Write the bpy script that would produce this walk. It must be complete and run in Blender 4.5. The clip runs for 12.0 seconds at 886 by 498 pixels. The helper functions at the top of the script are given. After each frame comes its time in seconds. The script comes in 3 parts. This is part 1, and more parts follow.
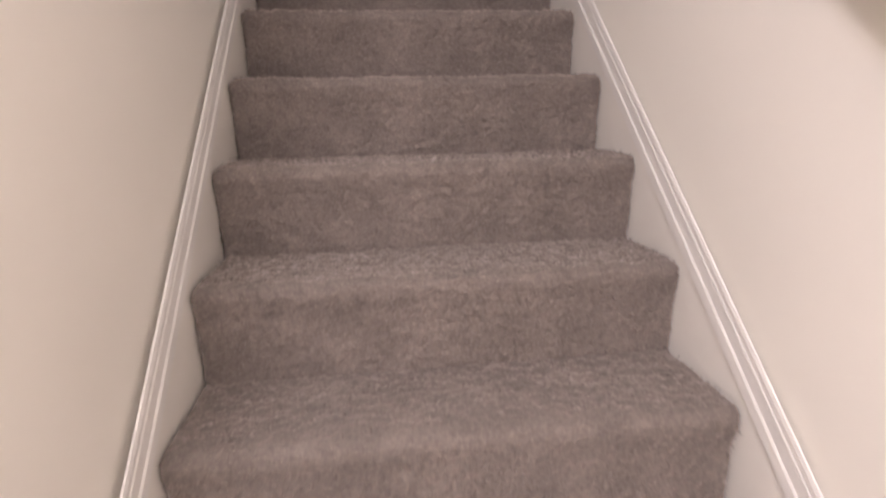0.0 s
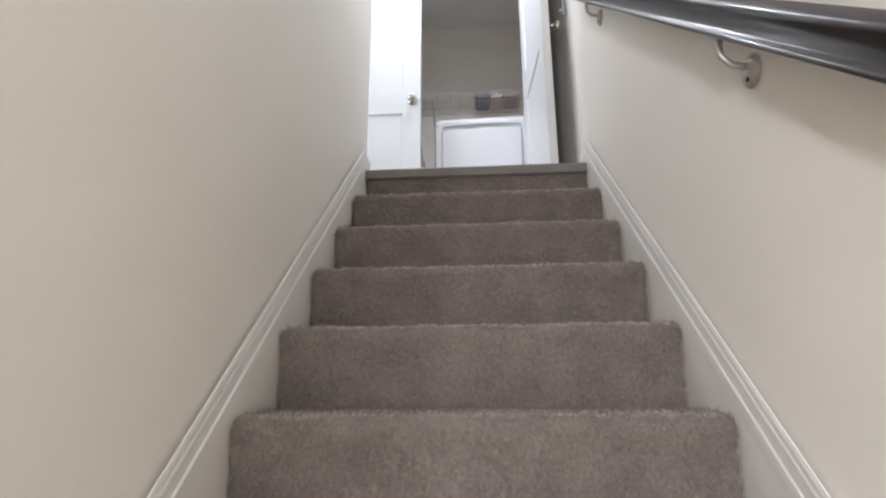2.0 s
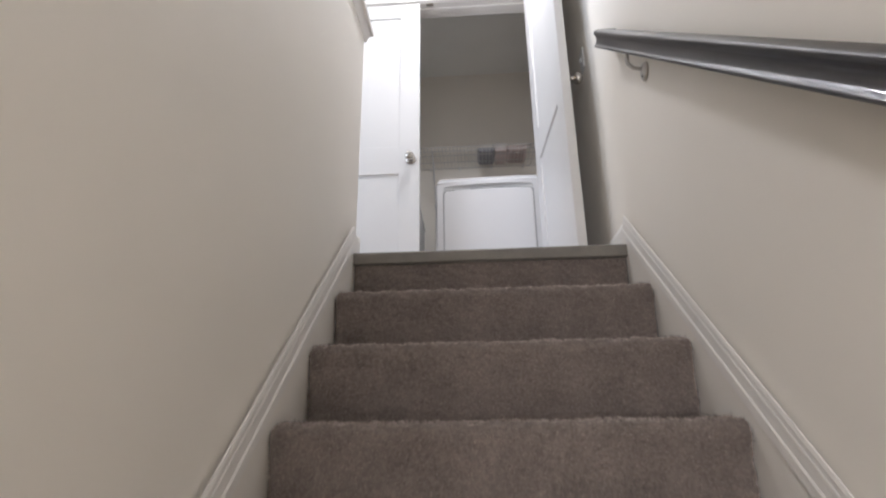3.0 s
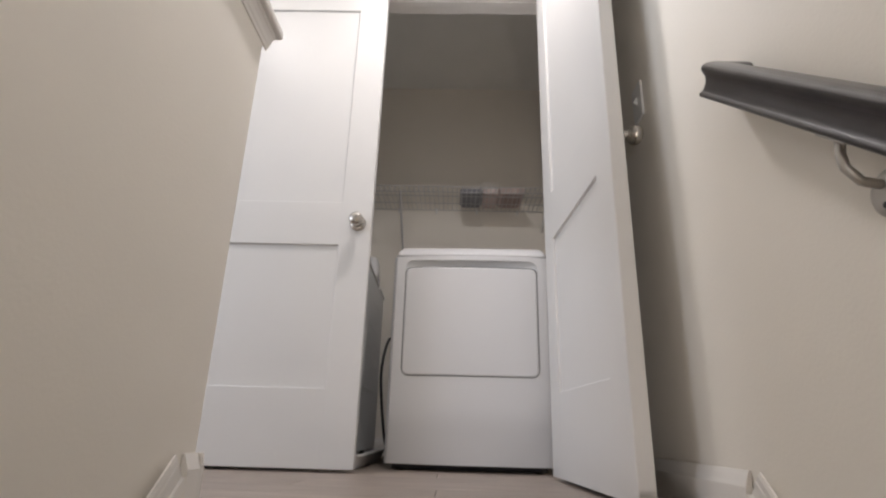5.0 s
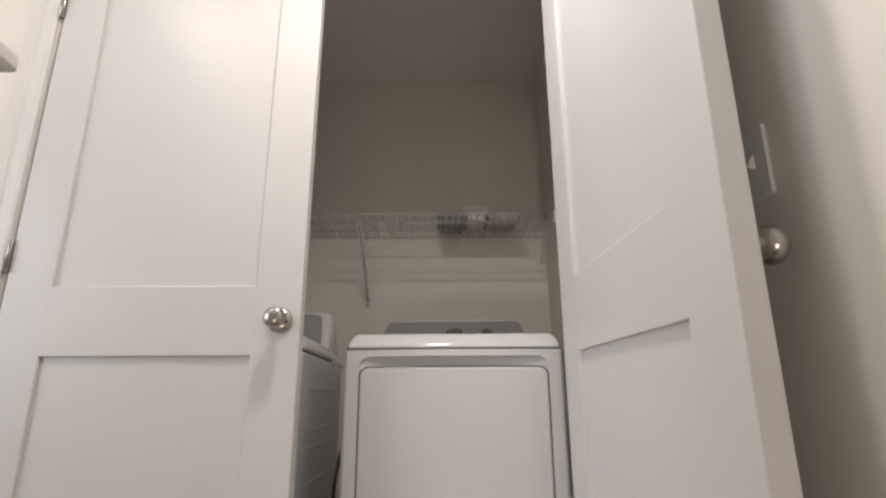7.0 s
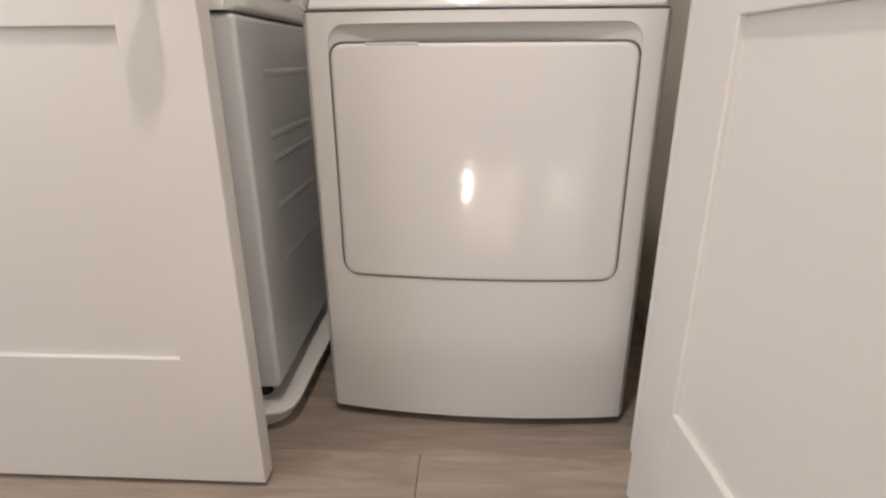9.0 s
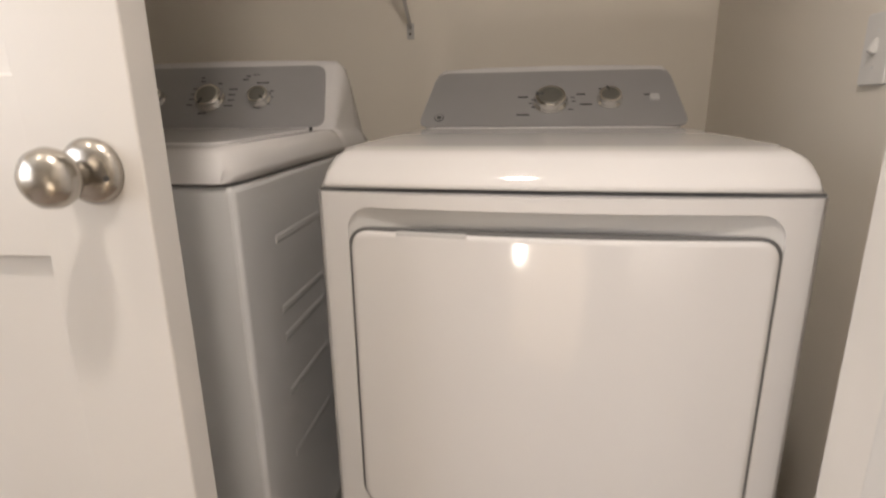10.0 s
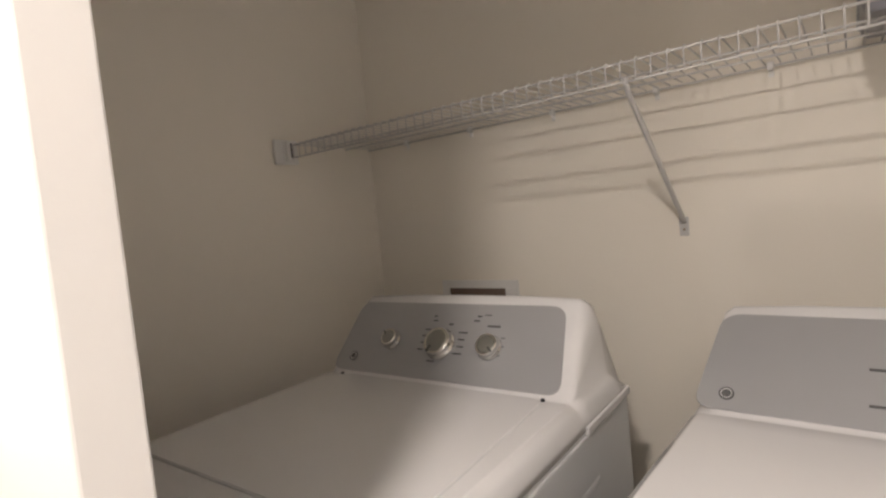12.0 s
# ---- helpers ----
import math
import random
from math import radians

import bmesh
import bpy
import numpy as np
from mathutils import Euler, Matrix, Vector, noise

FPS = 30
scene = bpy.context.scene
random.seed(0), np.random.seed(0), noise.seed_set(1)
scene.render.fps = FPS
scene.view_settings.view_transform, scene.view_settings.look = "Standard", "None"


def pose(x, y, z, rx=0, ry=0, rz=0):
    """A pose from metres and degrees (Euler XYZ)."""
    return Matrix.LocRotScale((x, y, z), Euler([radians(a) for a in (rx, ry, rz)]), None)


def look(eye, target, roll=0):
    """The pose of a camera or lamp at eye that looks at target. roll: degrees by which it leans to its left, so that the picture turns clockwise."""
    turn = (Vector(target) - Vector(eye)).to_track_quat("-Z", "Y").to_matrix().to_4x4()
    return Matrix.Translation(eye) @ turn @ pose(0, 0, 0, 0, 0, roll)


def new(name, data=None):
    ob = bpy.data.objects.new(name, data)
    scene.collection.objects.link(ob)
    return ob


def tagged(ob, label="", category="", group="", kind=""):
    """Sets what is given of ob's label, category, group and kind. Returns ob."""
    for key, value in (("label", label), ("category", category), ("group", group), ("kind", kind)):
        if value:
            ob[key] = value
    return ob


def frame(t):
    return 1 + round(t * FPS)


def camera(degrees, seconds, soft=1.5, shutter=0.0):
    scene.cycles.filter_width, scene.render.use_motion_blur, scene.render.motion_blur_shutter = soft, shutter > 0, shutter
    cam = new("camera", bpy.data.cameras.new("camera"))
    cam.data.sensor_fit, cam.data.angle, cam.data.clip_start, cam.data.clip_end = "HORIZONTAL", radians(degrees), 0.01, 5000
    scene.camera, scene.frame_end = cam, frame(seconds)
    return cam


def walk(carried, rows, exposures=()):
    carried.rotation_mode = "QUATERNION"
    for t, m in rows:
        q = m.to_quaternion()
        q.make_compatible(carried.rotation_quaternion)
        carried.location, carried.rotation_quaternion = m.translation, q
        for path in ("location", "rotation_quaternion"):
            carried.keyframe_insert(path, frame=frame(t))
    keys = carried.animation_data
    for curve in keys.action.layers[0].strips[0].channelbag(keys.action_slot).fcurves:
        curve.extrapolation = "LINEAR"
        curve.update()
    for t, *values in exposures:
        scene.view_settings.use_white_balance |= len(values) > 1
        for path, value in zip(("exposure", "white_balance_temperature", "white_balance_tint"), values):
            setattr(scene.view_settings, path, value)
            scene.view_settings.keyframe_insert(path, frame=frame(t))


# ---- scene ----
cam = camera(79.2, 12.0, soft=2.2, shutter=0.2)
PATH = [
    (0, (-0.131, -3.34, -1.758), (0.098, -1.413, -2.242), -1.2),
    (0.5, (-0.032, -2.991, -1.632), (0.005, -0.994, -1.736), -1.1),
    (1, (-0.016, -2.678, -1.456), (-0.173, -0.693, -1.266), -0.1),
    (1.5, (-0.003, -2.443, -1.227), (-0.179, -0.484, -0.864), 0.1),
    (2, (0.016, -2.265, -0.986), (-0.122, -0.336, -0.477), -0.4),
    (2.5, (-0.015, -2.053, -0.806), (-0.166, -0.146, -0.222), -0.9),
    (3, (-0.047, -1.875, -0.645), (-0.167, 0.012, 0.007), -0.8),
    (3.5, (-0.054, -1.67, -0.407), (-0.151, 0.181, 0.345), -0.4),
    (3.7, (-0.073, -1.577, -0.322), (-0.171, 0.255, 0.474), 0.2),
    (5.3, (0.002, -0.915, 0.255), (-0.041, 0.99, 0.862), 1.7),
    (5.5, (0.018, -0.864, 0.321), (-0.008, 1.046, 0.914), 1.1),
    (6, (0.028, -0.691, 0.467), (0.013, 1.229, 1.027), 0.9),
    (6.5, (0.005, -0.535, 0.621), (-0.004, 1.391, 1.162), 0.8),
    (6.7, (0.002, -0.492, 0.677), (0.009, 1.429, 1.235), 0.0),
    (8.3, (0.013, 0.057, 0.812), (0.039, 2.053, 0.668), -0.5),
    (8.5, (0.014, 0.108, 0.806), (0.03, 2.087, 0.449), -0.1),
    (9, (0.031, 0.203, 0.806), (-0.071, 2.108, 0.125), -0.3),
    (9.5, (0.005, 0.393, 0.896), (-0.205, 2.276, 0.254), -0.2),
    (10, (0.003, 0.542, 1.007), (-0.276, 2.451, 0.48), -0.8),
    (10.5, (-0.007, 0.697, 1.187), (-0.536, 2.592, 0.825), -3.8),
    (11, (-0.028, 0.808, 1.334), (-0.945, 2.576, 1.155), -6.2),
    (11.5, (-0.018, 0.906, 1.384), (-1.166, 2.544, 1.372), -6.4),
    (12, (-0.018, 0.93, 1.33), (-1.238, 2.51, 1.205), -5.5),
]
# stops, kelvin and tint by which the hand-held camera adapts on the way
EXPOSURES = [
    (0.0, -0.12, 5780, 24), (0.5, 0.16, 5480, 20), (1.0, 0.42, 5330, 14), (1.5, 0.60, 5350, 11), (2.0, 0.56, 5350, 11), (2.5, 0.38, 5450, 12), (3.0, 0.24, 5560, 13), (3.7, 0.10, 5700, 13),
    (5.5, -0.18, 6100, 14), (6.5, -0.25, 6300, 14), (8.5, -0.08, 6600, 15), (9.0, 0.10, 6700, 15), (9.5, 0.16, 6700, 15), (10.0, 0.14, 6850, 15), (10.5, 0.20, 7150, 15), (11.0, 0.10, 7400, 16), (11.5, 0.10, 7450, 16), (12.0, 0.78, 6550, 15),
]
walk(cam, [(t, look(eye, target, roll)) for t, eye, target, roll in PATH], EXPOSURES)

# ---- light ----
world = bpy.data.worlds.new("world")
scene.world = world
world.use_nodes = True
wn = world.node_tree.nodes
sky = wn.new("ShaderNodeTexSky")
sky.sky_type, sky.sun_disc = "NISHITA", False
sky.sun_elevation, sky.sun_rotation = radians(35), radians(200)
wn["Background"].inputs["Strength"].default_value = 0.15
world.node_tree.links.new(sky.outputs[0], wn["Background"].inputs["Color"])


def bulb(name, x, y, z, watts, size, colour):
    data = bpy.data.lights.new(name, "POINT")
    data.energy, data.shadow_soft_size, data.color = watts, size, colour
    ob = new(name, data)
    ob.location = (x, y, z)
    return ob


HALL = (-1.12, 0.26, 2.44)
LOWER = (-0.62, -4.45, -0.74)
LANDING = (-0.10, 0.50, 2.35)
LAMP = (1.0, 0.93, 0.84)
bulb("hall_bulb", *HALL, 8, 0.09, LAMP)
bulb("lower_bulb", *LOWER, 160, 0.15, LAMP)
# flat disc light over the landing
disc = bpy.data.lights.new("landing_disc", "AREA")
disc.shape, disc.size, disc.energy, disc.color = "DISK", 0.13, 15.5, LAMP
new("landing_disc", disc).location = LANDING
# daylight of the hall window
day = bpy.data.lights.new("window_daylight", "AREA")
day.shape, day.size, day.size_y, day.energy, day.color = "RECTANGLE", 1.4, 2.0, 37, (0.92, 0.96, 1.0)
new("window_daylight", day).matrix_basis = Matrix.Translation((-2.86, -0.55, 1.45)) @ Matrix.Rotation(radians(-90), 4, "Y")


# ---- materials ----
def material(name, colour, rough=0.5, metal=0.0, spot=0.0, scale=3.0, grain=0.0, grain_scale=200.0, bump=0.0, bump_scale=200.0, coat=0.0, per_piece=0.0):
    """A surface with a slow stain, a fine grain, a relief and, where wanted, a shade of its own for each piece."""
    m = bpy.data.materials.new(name)
    m.use_nodes = True
    n, link = m.node_tree.nodes, m.node_tree.links.new
    b = n["Principled BSDF"]
    b.inputs["Roughness"].default_value, b.inputs["Metallic"].default_value = rough, metal
    b.inputs["Coat Weight"].default_value = coat
    co = n.new("ShaderNodeTexCoord")
    value = None

    def wave(s, detail, amount):
        t = n.new("ShaderNodeTexNoise")
        t.inputs["Scale"].default_value, t.inputs["Detail"].default_value = s, detail
        link(co.outputs["Object"], t.inputs["Vector"])
        r = n.new("ShaderNodeMapRange")
        r.inputs["From Min"].default_value, r.inputs["From Max"].default_value = 0.3, 0.7
        r.inputs["To Min"].default_value, r.inputs["To Max"].default_value = 1 - amount, 1 + amount
        link(t.outputs["Fac"], r.inputs["Value"])
        return t, r.outputs["Result"]

    factors = []
    if spot:
        factors.append(wave(scale, 4, spot)[1])
    if grain:
        factors.append(wave(grain_scale, 2, grain)[1])
    if per_piece:
        info = n.new("ShaderNodeObjectInfo")
        r = n.new("ShaderNodeMapRange")
        r.inputs["To Min"].default_value, r.inputs["To Max"].default_value = 1 - per_piece, 1 + per_piece
        link(info.outputs["Random"], r.inputs["Value"])
        factors.append(r.outputs["Result"])
    for f in factors:
        if value is None:
            value = f
        else:
            k = n.new("ShaderNodeMath")
            k.operation = "MULTIPLY"
            link(value, k.inputs[0]), link(f, k.inputs[1])
            value = k.outputs[0]
    if value is None:
        b.inputs["Base Color"].default_value = (*colour, 1)
    else:
        k = n.new("ShaderNodeVectorMath")
        k.operation = "SCALE"
        k.inputs[0].default_value = colour
        link(value, k.inputs["Scale"])
        link(k.outputs[0], b.inputs["Base Color"])
    if bump:
        t, _ = wave(bump_scale, 3, 0.5)
        u = n.new("ShaderNodeBump")
        u.inputs["Strength"].default_value, u.inputs["Distance"].default_value = bump, 0.003
        link(t.outputs["Fac"], u.inputs["Height"])
        link(u.outputs["Normal"], b.inputs["Normal"])
    return m


def plank_material():
    m = material("vinyl_plank", (0.33, 0.275, 0.235), 0.42, per_piece=0.10, bump=0.15, bump_scale=90)
    n, link = m.node_tree.nodes, m.node_tree.links.new
    b = n["Principled BSDF"]
    old = b.inputs["Base Color"].links[0].from_socket
    co = n.new("ShaderNodeTexCoord")
    mp = n.new("ShaderNodeMapping")
    mp.inputs["Scale"].default_value = (2.2, 16, 16)
    link(co.outputs["Object"], mp.inputs["Vector"])
    t = n.new("ShaderNodeTexNoise")
    t.inputs["Scale"].default_value, t.inputs["Detail"].default_value, t.inputs["Distortion"].default_value = 1.6, 6, 1.4
    link(mp.outputs[0], t.inputs["Vector"])
    ramp = n.new("ShaderNodeValToRGB")
    ramp.color_ramp.elements[0].position, ramp.color_ramp.elements[1].position = 0.3, 0.72
    ramp.color_ramp.elements[0].color, ramp.color_ramp.elements[1].color = (0.72, 0.70, 0.68, 1), (1.15, 1.13, 1.1, 1)
    link(t.outputs["Fac"], ramp.inputs["Fac"])
    k = n.new("ShaderNodeVectorMath")
    k.operation = "MULTIPLY"
    link(old, k.inputs[0]), link(ramp.outputs["Color"], k.inputs[1])
    link(k.outputs[0], b.inputs["Base Color"])
    return m


def brushed(name, colour, rough):
    m = material(name, colour, rough, 1.0, spot=0.06, scale=8, bump=0.04, bump_scale=400)
    return m


def glass_material():
    m = material("window_glass", (1, 1, 1), 0.0)
    b = m.node_tree.nodes["Principled BSDF"]
    b.inputs["Transmission Weight"].default_value, b.inputs["IOR"].default_value = 1.0, 1.45
    return m


def glowing(name, colour, strength):
    m = material(name, colour, 0.4)
    b = m.node_tree.nodes["Principled BSDF"]
    b.inputs["Emission Color"].default_value, b.inputs["Emission Strength"].default_value = (*colour, 1), strength
    return m


WALL = material("wall_paint", (0.835, 0.785, 0.705), 0.62, spot=0.02, scale=1.5, bump=0.12, bump_scale=140)
CEIL = material("ceiling_paint", (0.86, 0.845, 0.80), 0.8, spot=0.02, bump=0.15, bump_scale=120)
TRIM = material("trim_paint", (0.79, 0.755, 0.71), 0.5, spot=0.03, scale=5, bump=0.04, bump_scale=60)
SKIRT = material("skirt_paint", (0.79, 0.745, 0.68), 0.45, spot=0.03, scale=4, bump=0.06, bump_scale=80)
DOOR = material("door_paint", (0.70, 0.68, 0.655), 0.34, spot=0.02, scale=2, bump=0.05, bump_scale=70)
CARPET = material("plush_carpet", (0.172, 0.140, 0.119), 0.95, spot=0.16, scale=9, grain=0.22, grain_scale=140, bump=0.7, bump_scale=230)
pile = CARPET.node_tree.nodes["Principled BSDF"].inputs
pile["Sheen Weight"].default_value, pile["Sheen Roughness"].default_value = 0.65, 0.4
pile["Sheen Tint"].default_value = (1.0, 0.86, 0.76, 1)
PLANK = plank_material()
NOSING = material("nosing_vinyl", (0.17, 0.155, 0.132), 0.5, spot=0.12, scale=14, bump=0.1, bump_scale=90)
ENAMEL = material("white_enamel", (0.72, 0.71, 0.71), 0.075, spot=0.012, scale=2)
ENAMEL.node_tree.nodes["Principled BSDF"].inputs["Specular IOR Level"].default_value = 0.42
SIDE = material("painted_steel_side", (0.72, 0.73, 0.74), 0.30, spot=0.02, scale=2)
GAP = material("grey_gap", (0.13, 0.13, 0.13), 0.6)
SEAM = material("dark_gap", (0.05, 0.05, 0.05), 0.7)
# grey of the start button, also painted shade in grip recess and lid groove
HANDLE_WELL = material("grey_plastic_and_shade", (0.60, 0.60, 0.60), 0.35, spot=0.02)
CONSOLE = material("silver_console", (0.40, 0.40, 0.41), 0.36, 0.25, spot=0.03, scale=6)
INK = material("dark_print", (0.10, 0.10, 0.10), 0.6)
PALE = material("pale_print", (0.75, 0.75, 0.75), 0.5)
IRON = material("grey_bracket_metal", (0.50, 0.475, 0.44), 0.42, 0.45, spot=0.06, scale=20)
CHROME = brushed("chrome", (0.78, 0.77, 0.74), 0.08)
NICKEL = brushed("satin_nickel", (0.47, 0.44, 0.40), 0.24)
RAIL = material("dark_rail_paint", (0.032, 0.027, 0.028), 0.30, spot=0.12, scale=25, bump=0.08, bump_scale=60, coat=0.2)
WIRE = material("white_vinyl_wire", (0.55, 0.54, 0.53), 0.42, spot=0.03, scale=12)
RAIL.node_tree.nodes["Principled BSDF"].inputs["Specular IOR Level"].default_value = 0.45
PLASTIC = material("white_plastic", (0.78, 0.77, 0.75), 0.4, spot=0.03, scale=9)
PAN = material("white_pan_plastic", (0.76, 0.75, 0.73), 0.45, spot=0.05, scale=6)
RUBBER = material("black_rubber", (0.02, 0.02, 0.02), 0.55, spot=0.1, scale=30)
GREYBOX = material("slate_plastic", (0.26, 0.26, 0.29), 0.35, spot=0.08, scale=15)
ROSE = material("pale_pink_card", (0.66, 0.55, 0.52), 0.5, spot=0.06, scale=15)
PINK = material("dull_pink_plastic", (0.44, 0.34, 0.32), 0.45, spot=0.06, scale=15)
DIAL_FACE = material("grey_dial_metal", (0.33, 0.33, 0.30), 0.28, 0.7, spot=0.03, scale=30)
BROWN = material("brown_cap", (0.10, 0.06, 0.05), 0.4, spot=0.1, scale=20)
DARKBOX = material("brown_recess", (0.16, 0.115, 0.09), 0.8)
GLASS = glass_material()
SHADE = glowing("lit_opal_glass", (1.0, 0.88, 0.72), 2.0)


# ---- mesh helpers ----
def part(name, bm, mat, parent=None, label="", smooth=False):
    """One bmesh as one object, under a thing where one is given."""
    me = bpy.data.meshes.new(name)
    bmesh.ops.recalc_face_normals(bm, faces=bm.faces)
    if smooth:
        for f in bm.faces:
            f.smooth = True
    bm.to_mesh(me)
    bm.free()
    me.materials.append(mat)
    ob = new(name, me)
    if parent:
        ob.parent = parent
    if label:
        ob["label"] = label
    return ob


def thing(name, label, category, group="", kind="", at=(0, 0, 0)):
    ob = new(name)
    ob.location = at
    return tagged(ob, label, category, group, kind)


def block(x0, x1, y0, y1, z0, z1, bevel=0.0, seg=2):
    bm = bmesh.new()
    bmesh.ops.create_cube(bm, size=1)
    for v in bm.verts:
        v.co = Vector(((x0 + x1) / 2 + v.co.x * (x1 - x0), (y0 + y1) / 2 + v.co.y * (y1 - y0), (z0 + z1) / 2 + v.co.z * (z1 - z0)))
    if bevel:
        bmesh.ops.bevel(bm, geom=bm.edges[:], offset=bevel, segments=seg, affect="EDGES", profile=0.5)
    return bm


def join(*bms):
    out = bmesh.new()
    for b in bms:
        me = bpy.data.meshes.new("tmp")
        b.to_mesh(me)
        out.from_mesh(me)
        bpy.data.meshes.remove(me)
        b.free()
    return out


def loft(rings, closed=True, cap=True):
    """Skin between rings with equal numbers of points."""
    bm = bmesh.new()
    rows = [[bm.verts.new(p) for p in r] for r in rings]
    n = len(rows[0])
    for a, b in zip(rows, rows[1:]):
        for i in range(n if closed else n - 1):
            j = (i + 1) % n
            bm.faces.new((a[i], a[j], b[j], b[i]))
    if cap:
        bm.faces.new(rows[0][::-1])
        bm.faces.new(rows[-1])
    return bm


def lathe(profile, n=32):
    """Turns (radius, height) pairs about the z axis."""
    return loft([[(r * math.cos(2 * math.pi * i / n), r * math.sin(2 * math.pi * i / n), h) for i in range(n)] for r, h in profile])


def moved(bm, m):
    bmesh.ops.transform(bm, matrix=m, verts=bm.verts)
    return bm


def tube(points, radius, n=8):
    pts = [Vector(p) for p in points]
    rings = []
    side = None
    for i, p in enumerate(pts):
        d = (pts[min(i + 1, len(pts) - 1)] - pts[max(i - 1, 0)]).normalized()
        if side is None:
            side = d.orthogonal().normalized()
        side = (side - d * side.dot(d)).normalized()
        up = d.cross(side)
        rings.append([p + radius * (math.cos(2 * math.pi * k / n) * side + math.sin(2 * math.pi * k / n) * up) for k in range(n)])
    return loft(rings)


def rounded(w0, w1, h, r, n=6):
    """A flat outline, w0 wide below and w1 above, h high, with round corners."""
    pts = []
    corners = [(-w0 / 2, 0), (w0 / 2, 0), (w1 / 2, h), (-w1 / 2, h)]
    for i, c in enumerate(corners):
        c, a, b = Vector(c), Vector(corners[i - 1]), Vector(corners[(i + 1) % 4])
        p, q = c + (a - c).normalized() * r, c + (b - c).normalized() * r
        for k in range(n + 1):
            t = k / n
            pts.append((1 - t) ** 2 * p + 2 * t * (1 - t) * c + t * t * q)
    return pts


def plate(outline, depth, edge=0.0):
    """A flat outline raised along z from 0 to depth, with an eased rim."""
    c = sum((Vector(p) for p in outline), Vector((0, 0))) / len(outline)
    rings = [[(p[0], p[1], 0) for p in outline]]
    if edge:
        rings.append([(p[0], p[1], depth - edge) for p in outline])
        inner = []
        for p in outline:
            v = Vector(p) - c
            q = c + v * (1 - edge / max(v.length, 1e-6))
            inner.append((q.x, q.y, depth))
        rings.append(inner)
    else:
        rings.append([(p[0], p[1], depth) for p in outline])
    return loft(rings)


def sweep(profile, origin, along, length, across, up):
    """A moulding: profile pairs (across, up) carried straight along."""
    o, a, s, u = Vector(origin), Vector(along).normalized(), Vector(across), Vector(up)
    return loft([[o + a * t + s * p + u * q for p, q in profile] for t in (0, length)])


def plain(name, x0, x1, y0, y1, z0, z1, mat, label, category="wall", bevel=0.0):
    return tagged(part(name, block(x0, x1, y0, y1, z0, z1, bevel), mat), label, category, kind="structure")


# ---- plan ----
RISE, RUN, STEPS = 0.207, 0.232, 15
SLOPE = RISE / RUN
FOOT = -RISE * STEPS
WX = 0.52
CEILING = 2.60
BACK = -3.45
DOOR_Y = 1.035
CL, CR, CB = -1.50, 0.60, 2.445
OPEN_L, OPEN_R, OPEN_T = -1.185, 0.385, 2.15

plain("wall_east", WX, WX + 0.12, BACK - 2.6, DOOR_Y + 0.005, FOOT - 0.1, CEILING, WALL, "smooth warm beige painted drywall beside the stairs")
plain("wall_half", -WX - 0.12, -WX, BACK, 0.10, FOOT - 0.1, 1.075, WALL, "beige painted half wall that closes the stairwell")
plain("wall_closet_left", -2.9, OPEN_L - 0.02, DOOR_Y + 0.005, DOOR_Y + 0.14, 0, CEILING, WALL, "beige painted wall beside the laundry closet")
plain("wall_closet_right", OPEN_R + 0.02, CR + 0.12, DOOR_Y + 0.005, DOOR_Y + 0.14, 0, CEILING, WALL, "narrow beige painted wall beside the closet opening")
plain("wall_closet_header", OPEN_L - 0.02, OPEN_R + 0.02, DOOR_Y + 0.005, DOOR_Y + 0.14, OPEN_T + 0.02, CEILING, WALL, "beige painted wall above the closet doors")
plain("wall_closet_back", CL - 0.12, CR + 0.12, CB, CB + 0.12, 0, CEILING, WALL, "warm beige painted back wall of the laundry closet")
plain("wall_closet_west", CL - 0.12, CL, DOOR_Y + 0.14, CB, 0, CEILING, WALL, "beige painted side wall of the closet by the washer")
plain("wall_closet_east", CR, CR + 0.12, DOOR_Y + 0.14, CB, 0, CEILING, WALL, "beige painted side wall of the closet by the dryer")
plain("ceiling", -3.0, CR + 0.12, BACK - 0.2, CB + 0.12, CEILING, CEILING + 0.1, CEIL, "flat white painted ceiling", "ceiling")
# upper hall, closed round the stairwell
plain("wall_hall_south", -3.0, WX, BACK - 0.12, BACK, -0.3, CEILING, WALL, "plain beige painted wall at the end of the hall")
WIN = (-1.6, 0.5, 0.7, 2.2)
for name, y0, y1, z0, z1 in (("wall_west_a", BACK, WIN[0], 0, CEILING), ("wall_west_b", WIN[1], DOOR_Y + 0.14, 0, CEILING),
                             ("wall_west_c", WIN[0], WIN[1], 0, WIN[2]), ("wall_west_d", WIN[0], WIN[1], WIN[3], CEILING)):
    plain(name, -3.0, -2.9, y0, y1, z0, z1, WALL, "plain beige painted hall wall beside the window")
# lower room
plain("floor_lower", -2.0, WX + 0.12, BACK - 2.6, BACK + 0.2, FOOT - 0.1, FOOT, CARPET, "taupe carpeted floor at the foot of the stairs", "floor")
plain("ceiling_lower", -2.0, WX, BACK - 2.6, BACK - 0.12, -0.3, -0.2, CEIL, "flat white ceiling over the lower hall", "ceiling")
plain("wall_lower_south", -2.0, WX, BACK - 2.72, BACK - 2.6, FOOT - 0.1, -0.2, WALL, "plain beige painted wall of the lower hall")
plain("wall_lower_west", -2.12, -2.0, BACK - 2.6, BACK, FOOT - 0.1, -0.2, WALL, "plain beige painted wall of the lower hall")
plain("wall_lower_north", -2.0, -WX - 0.12, BACK - 0.12, BACK, FOOT - 0.1, -0.3, WALL, "plain beige painted wall beside the stair foot")

